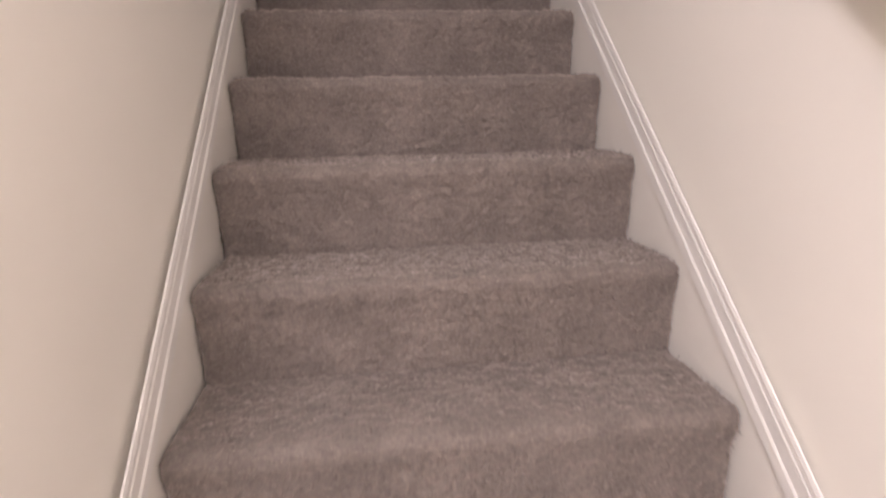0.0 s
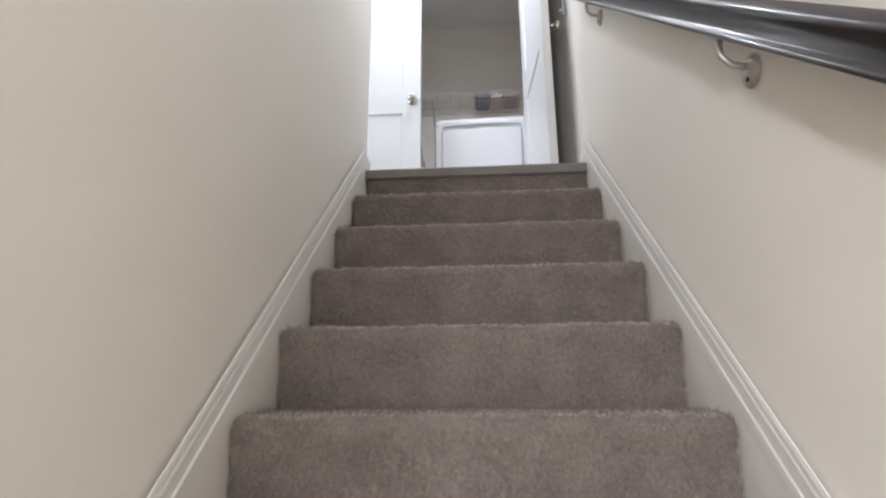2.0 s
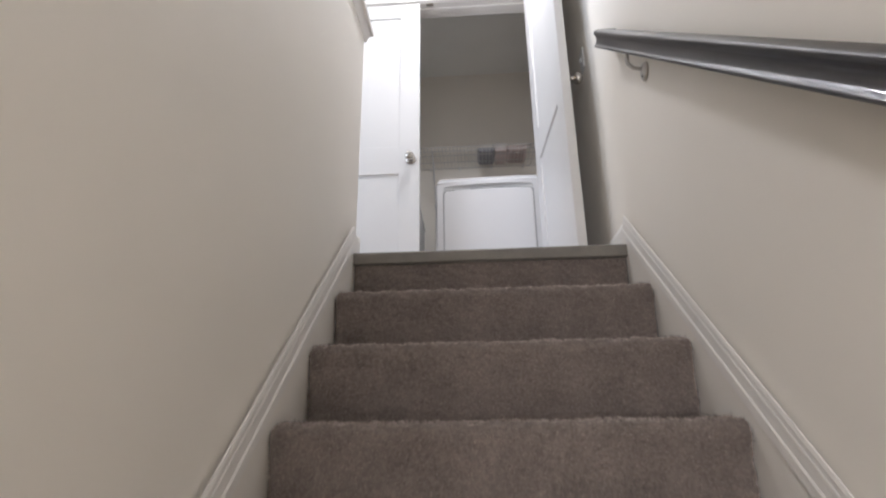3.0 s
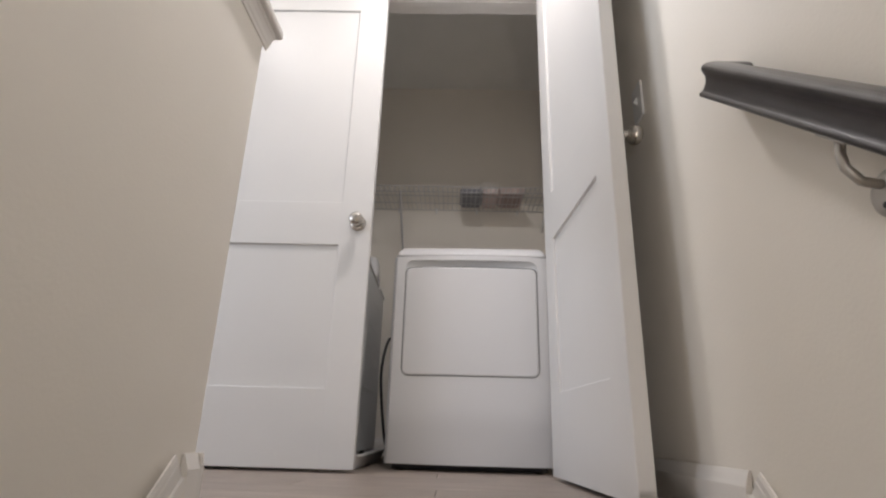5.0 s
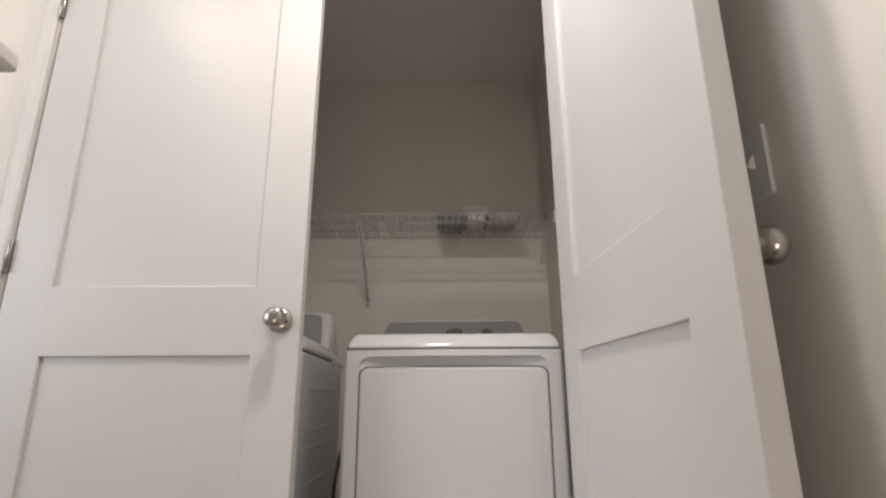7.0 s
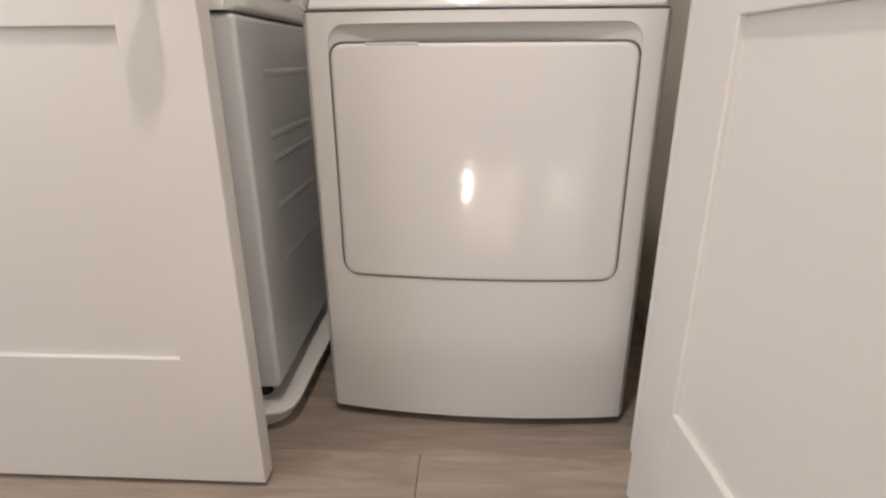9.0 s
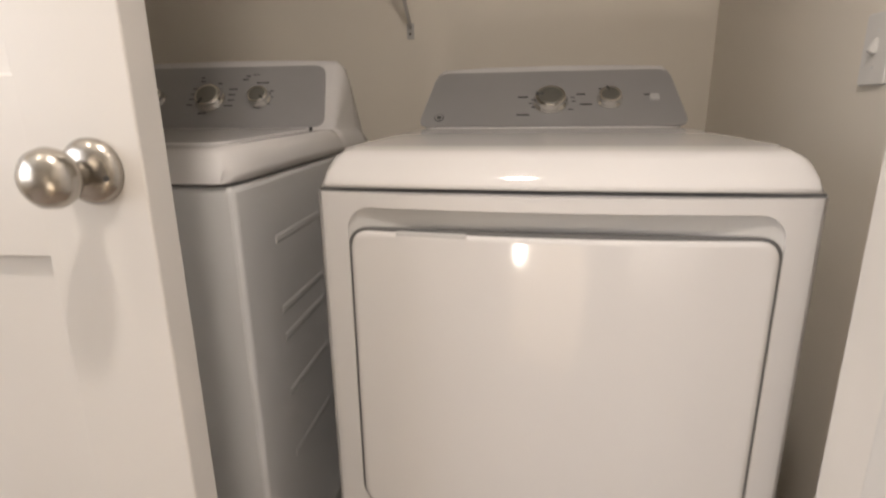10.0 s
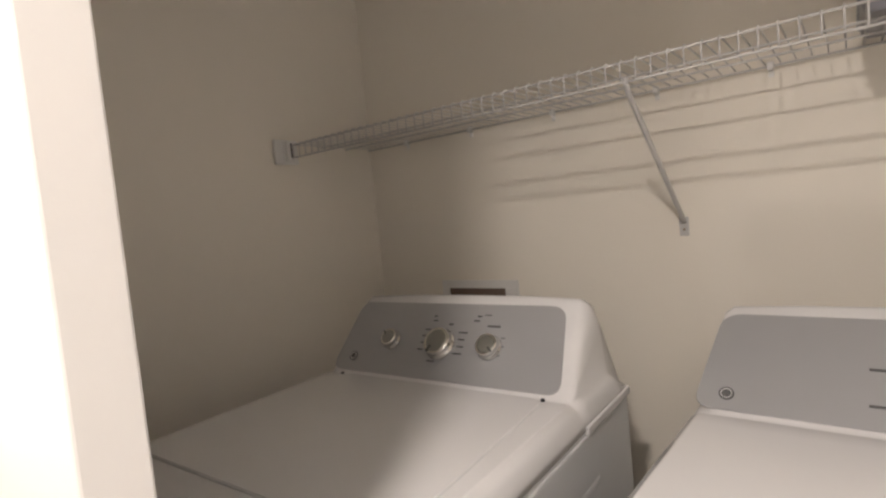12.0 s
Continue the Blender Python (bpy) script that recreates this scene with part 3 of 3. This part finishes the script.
def badge(parent, frame_m, u, v):
    m = frame_m @ Matrix.Translation((u, v, 0.003))
    part("badge", moved(lathe([(0.001, 0), (0.0125, 0), (0.0125, 0.0016), (0.001, 0.0018)], 24), m), INK, parent, "small round dark emblem")
    part("badge_ring", moved(lathe([(0.0095, 0.0012), (0.0095, 0.0024), (0.0078, 0.0024), (0.0078, 0.0012)], 24), m), PALE, parent)


def console_panel(parent, frame_m, w0, w1, h, off):
    return part("console_panel", moved(plate(rounded(w0, w1, h, 0.034), 0.0032, 0.001), frame_m @ Matrix.Translation((0, off, -0.0004))), CONSOLE, parent, "silver-grey control panel")


# dryer
DX, DW, DF, DB = 0.048, 0.341, 1.268, 2.20
dry = thing("dryer", "white front-loading clothes dryer with a silver control panel", "dryer", at=(DX, 0, 0))
dry.matrix_basis = Matrix.Translation((DX, DF, 0)) @ Matrix.Rotation(radians(-1.8), 4, "Z") @ Matrix.Translation((0, -DF, 0))
part("body", block(-DW + 0.002, DW - 0.002, DF + 0.02, DB, 0.025, 0.886, 0.006), ENAMEL, dry)
BOW = 0.028
DDW, DZ0, DZ1, DZT = 0.2895, 0.365, 0.832, 0.866


def front_with_hole():
    """The front sheet round the door opening: outer frame strips joined edge to edge."""
    outs = []
    for z0, z1, x0, x1 in ((0.025, DZ0, -DW, DW), (DZT, 0.886, -DW, DW), (DZ0, DZT, -DW, -DDW), (DZ0, DZT, DDW, DW)):
        k = 61 if x1 - x0 > 0.3 else 9
        px = np.linspace(x0, x1, k)

        def yy(x):
            u = x / DW
            return DF - BOW * (1 - u * u) + 0.016 * (max(0.0, abs(u) - 0.955) / 0.045) ** 2

        loop = [(x, yy(x)) for x in px] + [(x, DF + 0.022) for x in px[::-1]]
        outs.append(loft([[(x, y, z) for x, y in loop] for z in (z0, z1)]))
    return join(*outs)


part("front_panel", front_with_hole(), ENAMEL, dry)
# recess greyer than the enamel: its shade is in the colour
part("handle_well", block(-DDW, DDW, DF - 0.004, DF + 0.012, DZ0, DZT), HANDLE_WELL, dry, "hand grip recess with its shade put into the grey")
for sx, sz in ((-1, 1), (1, 1), (-1, 0), (1, 0)):
    zc, xc = (DZT if sz else DZ0), sx * DDW
    pts2 = [(xc, zc)] + [(xc - sx * (0.035 - 0.035 * math.sin(a)), zc - (1 if sz else -1) * (0.035 - 0.035 * math.cos(a))) for a in np.linspace(0, math.pi / 2, 8)]
    part("corner_fillet", bend(loft([[(x, y, z) for x, z in pts2] for y in (0.0, 0.02)]), DW, DF, BOW), ENAMEL, dry)


def door_slab(w, z0, z1, r, y0, y1, edge):
    out = rounded(2 * w, 2 * w, z1 - z0, r, 8)
    pts = []
    for i, p in enumerate(out):
        q = out[(i + 1) % len(out)]
        steps = 12 if (Vector(q) - Vector(p)).length > 0.2 else 1
        pts += [Vector(p).lerp(Vector(q), t / steps) for t in range(steps)]
    c = Vector((0, (z1 - z0) / 2))
    rings = []
    for k, y in ((1.0, y0), (1.0, y1 + edge), (0.995, y1 + edge * 0.35), (0.985, y1), (0.965, y1), (0.6, y1), (0.25, y1), (0.02, y1)):
        rings.append([((c + (p - c) * k).x, y, z0 + (c + (p - c) * k).y) for p in pts])
    return loft(rings)


dd = part("door", bend(door_slab(DDW - 0.0028, DZ0 + 0.003, DZ1, 0.03, 0.02, -0.004, 0.008), DW, DF, BOW), ENAMEL, dry, "wide white drop door", True)
part("door_gap", bend(door_slab(DDW + 0.0012, DZ0 - 0.001, DZT - 0.03, 0.034, 0.02, 0.0025, 0.0005), DW, DF, BOW), GAP, dry, "dark gap round the door")
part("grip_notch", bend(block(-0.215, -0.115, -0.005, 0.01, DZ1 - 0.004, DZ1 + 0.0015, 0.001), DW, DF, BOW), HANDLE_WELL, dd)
part("top_seam", block(-DW + 0.008, DW - 0.008, DF + 0.004, DB - 0.005, 0.886, 0.891), GAP, dry, "thin dark seam under the top")
# shade under the dryer, built as a dark block between the feet
part("plinth", block(-DW + 0.03, DW - 0.03, DF + 0.03, DB - 0.02, 0.004, 0.025), SEAM, dry, "dark block standing in for the shade under the dryer")
for sx in (-1, 1):
    for yy in (DF + 0.06, DB - 0.06):
        part("foot", moved(lathe([(0.018, 0), (0.018, 0.012), (0.010, 0.014), (0.010, 0.026)], 12), Matrix.Translation((sx * (DW - 0.06), yy, 0))), RUBBER, dry)
DCON = ((1.920, 0.943), (2.086, 1.088))
top_d = top_shell(DW, DF + 0.004, DB - 0.005, 0.891, DCON, 1)
for v in top_d.verts:
    if v.co.y < DF + 0.08:
        v.co.y -= 0.018 * (1 - (v.co.x / DW) ** 2) * (1 - max(0, v.co.y - DF) / 0.08)
part("top", top_d, ENAMEL, dry, "glossy white rounded top", True)
dfm = slope_frame(0, DCON)
dpan = console_panel(dry, dfm, 0.662, 0.604, 0.208, 0.004)
dial(dry, dfm, 0.004, 0.091, 0.040, "large clear-rimmed chrome dial", 1.4)
dial(dry, dfm, 0.150, 0.094, 0.029, "small chrome dial", 0.3)
part("button", moved(plate(rounded(0.022, 0.022, 0.022, 0.004), 0.004, 0.001), dfm @ Matrix.Translation((0.258, 0.092, 0.003))), HANDLE_WELL, dry, "square grey start button")
badge(dry, dfm, -0.278, 0.036)
bars(dry, dfm @ Matrix.Translation((-0.018, 0.002, 0)), [(-0.048, 0.108, 0.026, 0.004), (-0.046, 0.042, 0.032, 0.004), (0.098, 0.116, 0.022, 0.003), (0.110, 0.078, 0.030, 0.003), (0.167, 0.135, 0.050, 0.004),
               (-0.022, 0.098, 0.010, 0.002), (-0.026, 0.084, 0.012, 0.002), (-0.020, 0.070, 0.010, 0.002), (0.078, 0.104, 0.010, 0.002), (0.080, 0.090, 0.010, 0.002), (0.072, 0.060, 0.012, 0.002), (0.262, 0.112, 0.020, 0.003)])

# washer in its drip pan
WXC, WW, WF, WB = -0.783, 0.360, 1.278, 2.12
wash = thing("washer", "white top-loading clothes washer with a silver control panel", "washer", at=(WXC, 0, 0))
wash.matrix_basis = Matrix.Translation((WXC, WF, 0)) @ Matrix.Rotation(radians(1.6), 4, "Z") @ Matrix.Translation((0, -WF, 0))
part("body", block(-WW, WW, WF, WB, 0.055, 0.889, 0.010, 3), SIDE, wash, "white painted steel cabinet")
for z, dark in ((0.775, 0), (0.640, 1), (0.585, 0), (0.470, 1), (0.335, 1)):
    ridge = [(0, -0.012), (0.0016, -0.004), (0.0016, 0.004), (0, 0.012)]
    for sx in (-1, 1):
        part("side_rib", sweep(ridge, (sx * (WW - 0.0005), WF + 0.13, z), (0, 1, 0), 0.50, (sx, 0, 0), (0, 0, 1)), SIDE, wash, "pressed stiffening rib")
part("top_seam", block(-WW + 0.004, WW - 0.004, WF + 0.004, WB - 0.005, 0.889, 0.894), GAP, wash, "thin dark seam under the top")
WCON = ((1.862, 0.947), (1.996, 1.114))
part("top", top_shell(WW, WF - 0.006, WB - 0.005, 0.894, WCON, 2), ENAMEL, wash, "glossy white rounded top", True)
lid_out = rounded(0.620, 0.570, 0.500, 0.04)
lid = part("lid", moved(plate(lid_out, 0.0045, 0.0015), Matrix.Translation((0, 1.345, 0.9460))), ENAMEL, wash, "flat white hinged lid")
part("lid_gap", moved(plate(rounded(0.623, 0.573, 0.503, 0.041), 0.0025), Matrix.Translation((0, 1.343, 0.9455))), HANDLE_WELL, wash)
for sx in (-1, 1):
    part("lid_hinge", block(sx * 0.282 - 0.004, sx * 0.282 + 0.004, 1.838, 1.845, 0.946, 0.953, 0.002), RUBBER, wash, "small dark lid hinge")
part("back_rail", block(-WW - 0.004, WW + 0.004, 1.86, WB + 0.004, 0.880, 0.900, 0.004), ENAMEL, wash, "white rear edge strip")
for sx in (-1, 1):
    for yy in (WF + 0.06, WB - 0.06):
        part("foot", moved(lathe([(0.018, 0.0035), (0.018, 0.03), (0.012, 0.032), (0.012, 0.06)], 12), Matrix.Translation((sx * (WW - 0.06), yy, 0))), RUBBER, wash)
wfm = slope_frame(0, WCON)
console_panel(wash, wfm @ Matrix.Translation((-0.018, 0, 0)), 0.654, 0.604, 0.200, 0.005)
dial(wash, wfm, -0.168, 0.096, 0.024, "small white-and-chrome dial", 0.9)
dial(wash, wfm, -0.016, 0.095, 0.037, "large chrome dial", 2.6)
dial(wash, wfm, 0.122, 0.095, 0.028, "small chrome dial", 4.0)
badge(wash, wfm, -0.282, 0.044)
bars(wash, wfm @ Matrix.Translation((0.034, -0.004, 0)), [(0.085, 0.152, 0.034, 0.004), (-0.035, 0.152, 0.012, 0.004), (-0.085, 0.160, 0.014, 0.003), (-0.088, 0.172, 0.010, 0.003), (0.035, 0.164, 0.016, 0.003), (0.04, 0.176, 0.012, 0.003), (0.062, 0.180, 0.018, 0.002),
                (-0.100, 0.135, 0.016, 0.003), (-0.104, 0.118, 0.014, 0.003), (-0.104, 0.100, 0.014, 0.003), (-0.106, 0.082, 0.016, 0.003), (-0.064, 0.054, 0.022, 0.003),
                (0.006, 0.132, 0.024, 0.003), (0.006, 0.114, 0.018, 0.003), (0.008, 0.096, 0.018, 0.003), (0.004, 0.078, 0.024, 0.003), (0.116, 0.124, 0.010, 0.002), (0.118, 0.104, 0.010, 0.002), (0.112, 0.082, 0.012, 0.002)])

pan_rings = []
for grow, z in ((0.0, 0.0), (0.0, 0.001), (0.014, 0.046), (0.030, 0.050), (0.030, 0.056), (0.010, 0.056), (-0.006, 0.006), (-0.35, 0.0045)):
    out = rounded(0.76 + 2 * grow, 0.76 + 2 * grow, 0.86 + 2 * grow, 0.075, 8)
    pan_rings.append([(WXC + 0.01 + p.x, 1.218 - grow + p.y, z) for p in out])
tagged(part("drip_pan", loft(pan_rings), PAN, None, "", False), "shallow white plastic drip pan under the washer", "drip pan")

cord_pts = [(-0.353, 1.95, 0.62), (-0.363, 1.82, 0.60), (-0.370, 1.72, 0.52), (-0.374, 1.67, 0.42), (-0.370, 1.68, 0.32), (-0.363, 1.74, 0.20), (-0.353, 1.84, 0.08), (-0.33, 2.0, 0.02), (-0.32, 2.2, 0.012)]
smooth_pts = []
for i in range(len(cord_pts) - 1):
    p0, p1, p2, p3 = (Vector(cord_pts[max(0, min(len(cord_pts) - 1, k))]) for k in (i - 1, i, i + 1, i + 2))
    for t in (0, 0.25, 0.5, 0.75):
        smooth_pts.append(0.5 * (2 * p1 + (p2 - p0) * t + (2 * p0 - 5 * p1 + 4 * p2 - p3) * t * t + (3 * p1 - p0 - 3 * p2 + p3) * t ** 3))
tagged(part("power_cord", tube(smooth_pts, 0.007, 8), RUBBER, None, "", True), "black rubber power cord hanging between the machines", "cord")

# ---- wire shelf ----
SZ, SF = 1.609, 2.045
shelf = thing("wire_shelf", "white vinyl-coated wire shelf along the closet back wall", "shelf")
R1, R2 = 0.0018, 0.0027
wire_bm = tube([(0, CB - 0.012, SZ), (0, SF + 0.010, SZ), (0, SF + 0.003, SZ - 0.003), (0, SF, SZ - 0.010), (0, SF, SZ - 0.046)], R1, 6)
wire_me = part("wire", wire_bm, WIRE, shelf, "", True)
count = int((CR - CL - 0.03) / 0.0305)
for i in range(count):
    ob = wire_me if i == 0 else new("wire", wire_me.data)
    ob.parent = shelf
    ob.location.x = CL + 0.018 + 0.0305 * i
for y, z, r in ((CB - 0.012, SZ - 0.005, R2), (SF + 0.15, SZ - 0.005, R2), (SF + 0.27, SZ - 0.005, R2), (SF + 0.004, SZ - 0.006, R2), (SF + 0.0005, SZ - 0.046, R2)):
    part("rod", tube([(CL + 0.004, y, z), (CR - 0.004, y, z)], r, 8), WIRE, shelf, "", True)


def shelf_brace(x):
    b = thing("shelf_brace", "white steel diagonal brace holding the wire shelf", "bracket", "shelf braces", at=(x, 0, 0))
    part("strut", tube([(0, SF + 0.004, SZ - 0.052), (0, SF + 0.012, SZ - 0.062), (0, CB - 0.012, 1.262), (0, CB - 0.004, 1.250)], 0.0062, 8), WIRE, b, "", True)
    part("foot_plate", block(-0.012, 0.012, CB - 0.004, CB - 0.0004, 1.215, 1.265, 0.0015), WIRE, b)
    part("screw", moved(lathe([(0.004, 0), (0.004, 0.002), (0.001, 0.0025)], 10), Matrix.Translation((0, CB - 0.004, 1.232)) @ Matrix.Rotation(math.pi / 2, 4, "X")), NICKEL, b)
    part("hook", block(-0.004, 0.004, SF - 0.004, SF + 0.008, SZ - 0.056, SZ - 0.038, 0.002), WIRE, b)


shelf_brace(-0.375)
for x, s in ((CL, 1), (CR, -1)):
    e = thing("shelf_end_bracket", "white plastic wall bracket holding the shelf end", "bracket", "shelf end brackets", at=(x, SF, SZ))
    a, b2 = sorted((s * 0.0005, s * 0.016))
    part("plate", block(a, b2, -0.045, 0.045, -0.064, 0.016, 0.005), PLASTIC, e)
    a, b2 = sorted((s * 0.016, s * 0.040))
    part("clip", block(a, b2, -0.014, 0.014, -0.056, 0.010, 0.004), PLASTIC, e)
    if s < 0:
        part("gusset", tube([(-0.03, 0.20, -0.008), (-0.035, CB - SF - 0.002, -0.155)], 0.006, 8), PLASTIC, e, "short white gusset")
    part("slot", block(*sorted((s * 0.0165, s * 0.0405)), -0.004, 0.004, -0.046, 0.002, 0.001), SEAM, e)
for i, x in enumerate((-1.30, -1.02, -0.72, -0.42, -0.16, 0.12, 0.40)):
    c = thing("shelf_clip", "small white plastic wall clip on the shelf rod", "clip", "shelf wall clips", at=(x, CB, SZ - 0.005))
    part("saddle", block(-0.007, 0.007, -0.020, -0.0004, -0.010, 0.010, 0.003), PLASTIC, c)
    part("tail", block(-0.006, 0.006, -0.006, -0.0004, -0.024, -0.009, 0.002), PLASTIC, c)

# goods on the shelf
SHELF_TOP = SZ + 0.0025
tub = thing("storage_tub", "dark slate plastic tub standing on the wire shelf", "container", at=(0.074, 2.282, SHELF_TOP))
part("tub_body", loft([[(p.x, p.y - 0.13 * w / 0.14, z) for p in rounded(w, w, 0.26 * w / 0.14, 0.022)] for w, z in ((0.124, 0.0), (0.128, 0.004), (0.140, 0.020), (0.140, 0.022))]), GREYBOX, tub)
part("tub_rim", loft([[(p.x, p.y - 0.134, z) for p in rounded(w, w, 0.268, 0.024)] for w, z in ((0.146, 0.021), (0.148, 0.023), (0.146, 0.027))]), GREYBOX, tub)
carton = thing("carton", "pale pink and white carton lying on the shelf", "box", at=(0.198, 2.285, SHELF_TOP))
part("carton_body", block(-0.045, 0.045, -0.12, 0.12, 0, 0.036, 0.004), ROSE, carton)
part("carton_lid", block(-0.047, 0.047, -0.122, 0.122, 0.034, 0.042, 0.003), PLASTIC, carton)
basket = thing("basket", "shallow dusty pink plastic basket on the wire shelf", "basket", at=(0.335, 2.285, SHELF_TOP))
part("basket_base", loft([[(p.x, p.y - 0.10, z) for p in rounded(0.12, 0.12, 0.20, 0.03)] for z in (0.0, 0.004)]), PINK, basket, "darker pink base")
part("basket_wall", loft([[(p.x, p.y - 0.14 * w / 0.17, z) for p in rounded(w, w, 0.28 * w / 0.17, 0.03)] for w, z in ((0.14, 0.004), (0.17, 0.026), (0.174, 0.028), (0.174, 0.032), (0.164, 0.032), (0.136, 0.012))]), ROSE, basket, "dusty pink woven wall")
roll = thing("tape_roll", "dark brown roll resting in the pink basket", "roll", at=(0.328, 2.25, SHELF_TOP + 0.010))
part("ring", moved(lathe([(0.010, -0.04), (0.016, -0.04), (0.018, -0.037), (0.018, 0.037), (0.016, 0.04), (0.010, 0.04)], 24), Matrix.Translation((0, 0, 0.026)) @ Matrix.Rotation(radians(65), 4, "Y")), BROWN, roll, "", True)

# clear crumpled wrap standing over the carton
FILM = material("clear_plastic_film", (0.9, 0.9, 0.9), 0.12)
FILM.node_tree.nodes["Principled BSDF"].inputs["Alpha"].default_value = 0.16
rng = random.Random(5)
wrap_rings = []
for w, z in ((0.118, 0.044), (0.128, 0.054), (0.122, 0.064), (0.132, 0.074), (0.124, 0.084)):
    wrap_rings.append([(p.x + rng.uniform(-0.006, 0.006), p.y - 0.12 + rng.uniform(-0.006, 0.006), z + rng.uniform(-0.004, 0.004)) for p in rounded(w, w, 0.24, 0.03, 5)])
wrap = tagged(part("plastic_wrap", loft(wrap_rings, cap=False), FILM), "clear crumpled plastic wrap standing on a carton", "plastic wrap")
wrap.location = (0.198, 2.285, SHELF_TOP - 0.001)

# ---- wall plates ----
def switch_plate(m, label, name="light_switch"):
    sw = thing(name, label, "switch")
    sw.matrix_basis = m
    part("cover_plate", moved(plate(rounded(0.072, 0.072, 0.118, 0.006), 0.006, 0.002), Matrix.Translation((0, -0.059, 0.0004))), PLASTIC, sw)
    part("toggle", moved(block(-0.005, 0.005, -0.012, 0.012, 0.003, 0.016, 0.002), Matrix.Rotation(-0.5, 4, "X")), PLASTIC, sw)
    for v in (-0.03, 0.03):
        part("screw", moved(lathe([(0.003, 0.006), (0.003, 0.007), (0.0005, 0.0072)], 10), Matrix.Translation((0, v, 0))), PALE, sw)
    return sw


east_face = Matrix(((0, 0, -1, 0), (-1, 0, 0, 0), (0, 1, 0, 0), (0, 0, 0, 1)))
switch_plate(Matrix.Translation((WX - 0.0005, 0.385, 1.10)) @ east_face, "white toggle switch plate on the stair wall")
switch_plate(Matrix.Translation((CR - 0.0005, 1.60, 1.085)) @ east_face, "white switch plate on the closet side wall")

box = thing("washer_outlet_box", "white recessed washer hose box in the closet wall", "outlet box", at=(-1.045, CB, 1.008))
for x0, x1, z0, z1 in ((-0.155, 0.155, 0.062, 0.090), (-0.155, 0.155, -0.10, -0.075), (-0.155, -0.125, -0.075, 0.062), (0.105, 0.155, -0.075, 0.062)):
    part("frame", block(x0, x1, -0.008, -0.0004, z0, z1, 0.002), PLASTIC, box)
part("recess", block(-0.125, 0.105, -0.003, -0.0005, -0.075, 0.062), DARKBOX, box, "dark recess of the box")

# ---- floor planks ----
rows_y = np.arange(0.076, CB, 0.178)
plank_cache = {}
for r, y0 in enumerate(rows_y):
    y1 = min(y0 + 0.178, CB)
    x = -2.9 - (r * 0.41 % 1.22)
    while x < CR:
        a, b = max(x, -2.9), min(x + 1.22, CR if y0 > DOOR_Y else WX)
        if b - a > 0.02:
            key = (round(b - a, 3), round(y1 - y0, 3))
            if key not in plank_cache:
                bm = block(0.0006, b - a - 0.0006, 0.0006, y1 - y0 - 0.0006, -0.010, 0.0, 0.0012, 1)
                ob = part("plank", bm, PLANK, floor)
                plank_cache[key] = ob.data
            else:
                ob = new("plank", plank_cache[key])
                ob.parent = floor
            ob.location = (a, y0, 0)
        x += 1.22
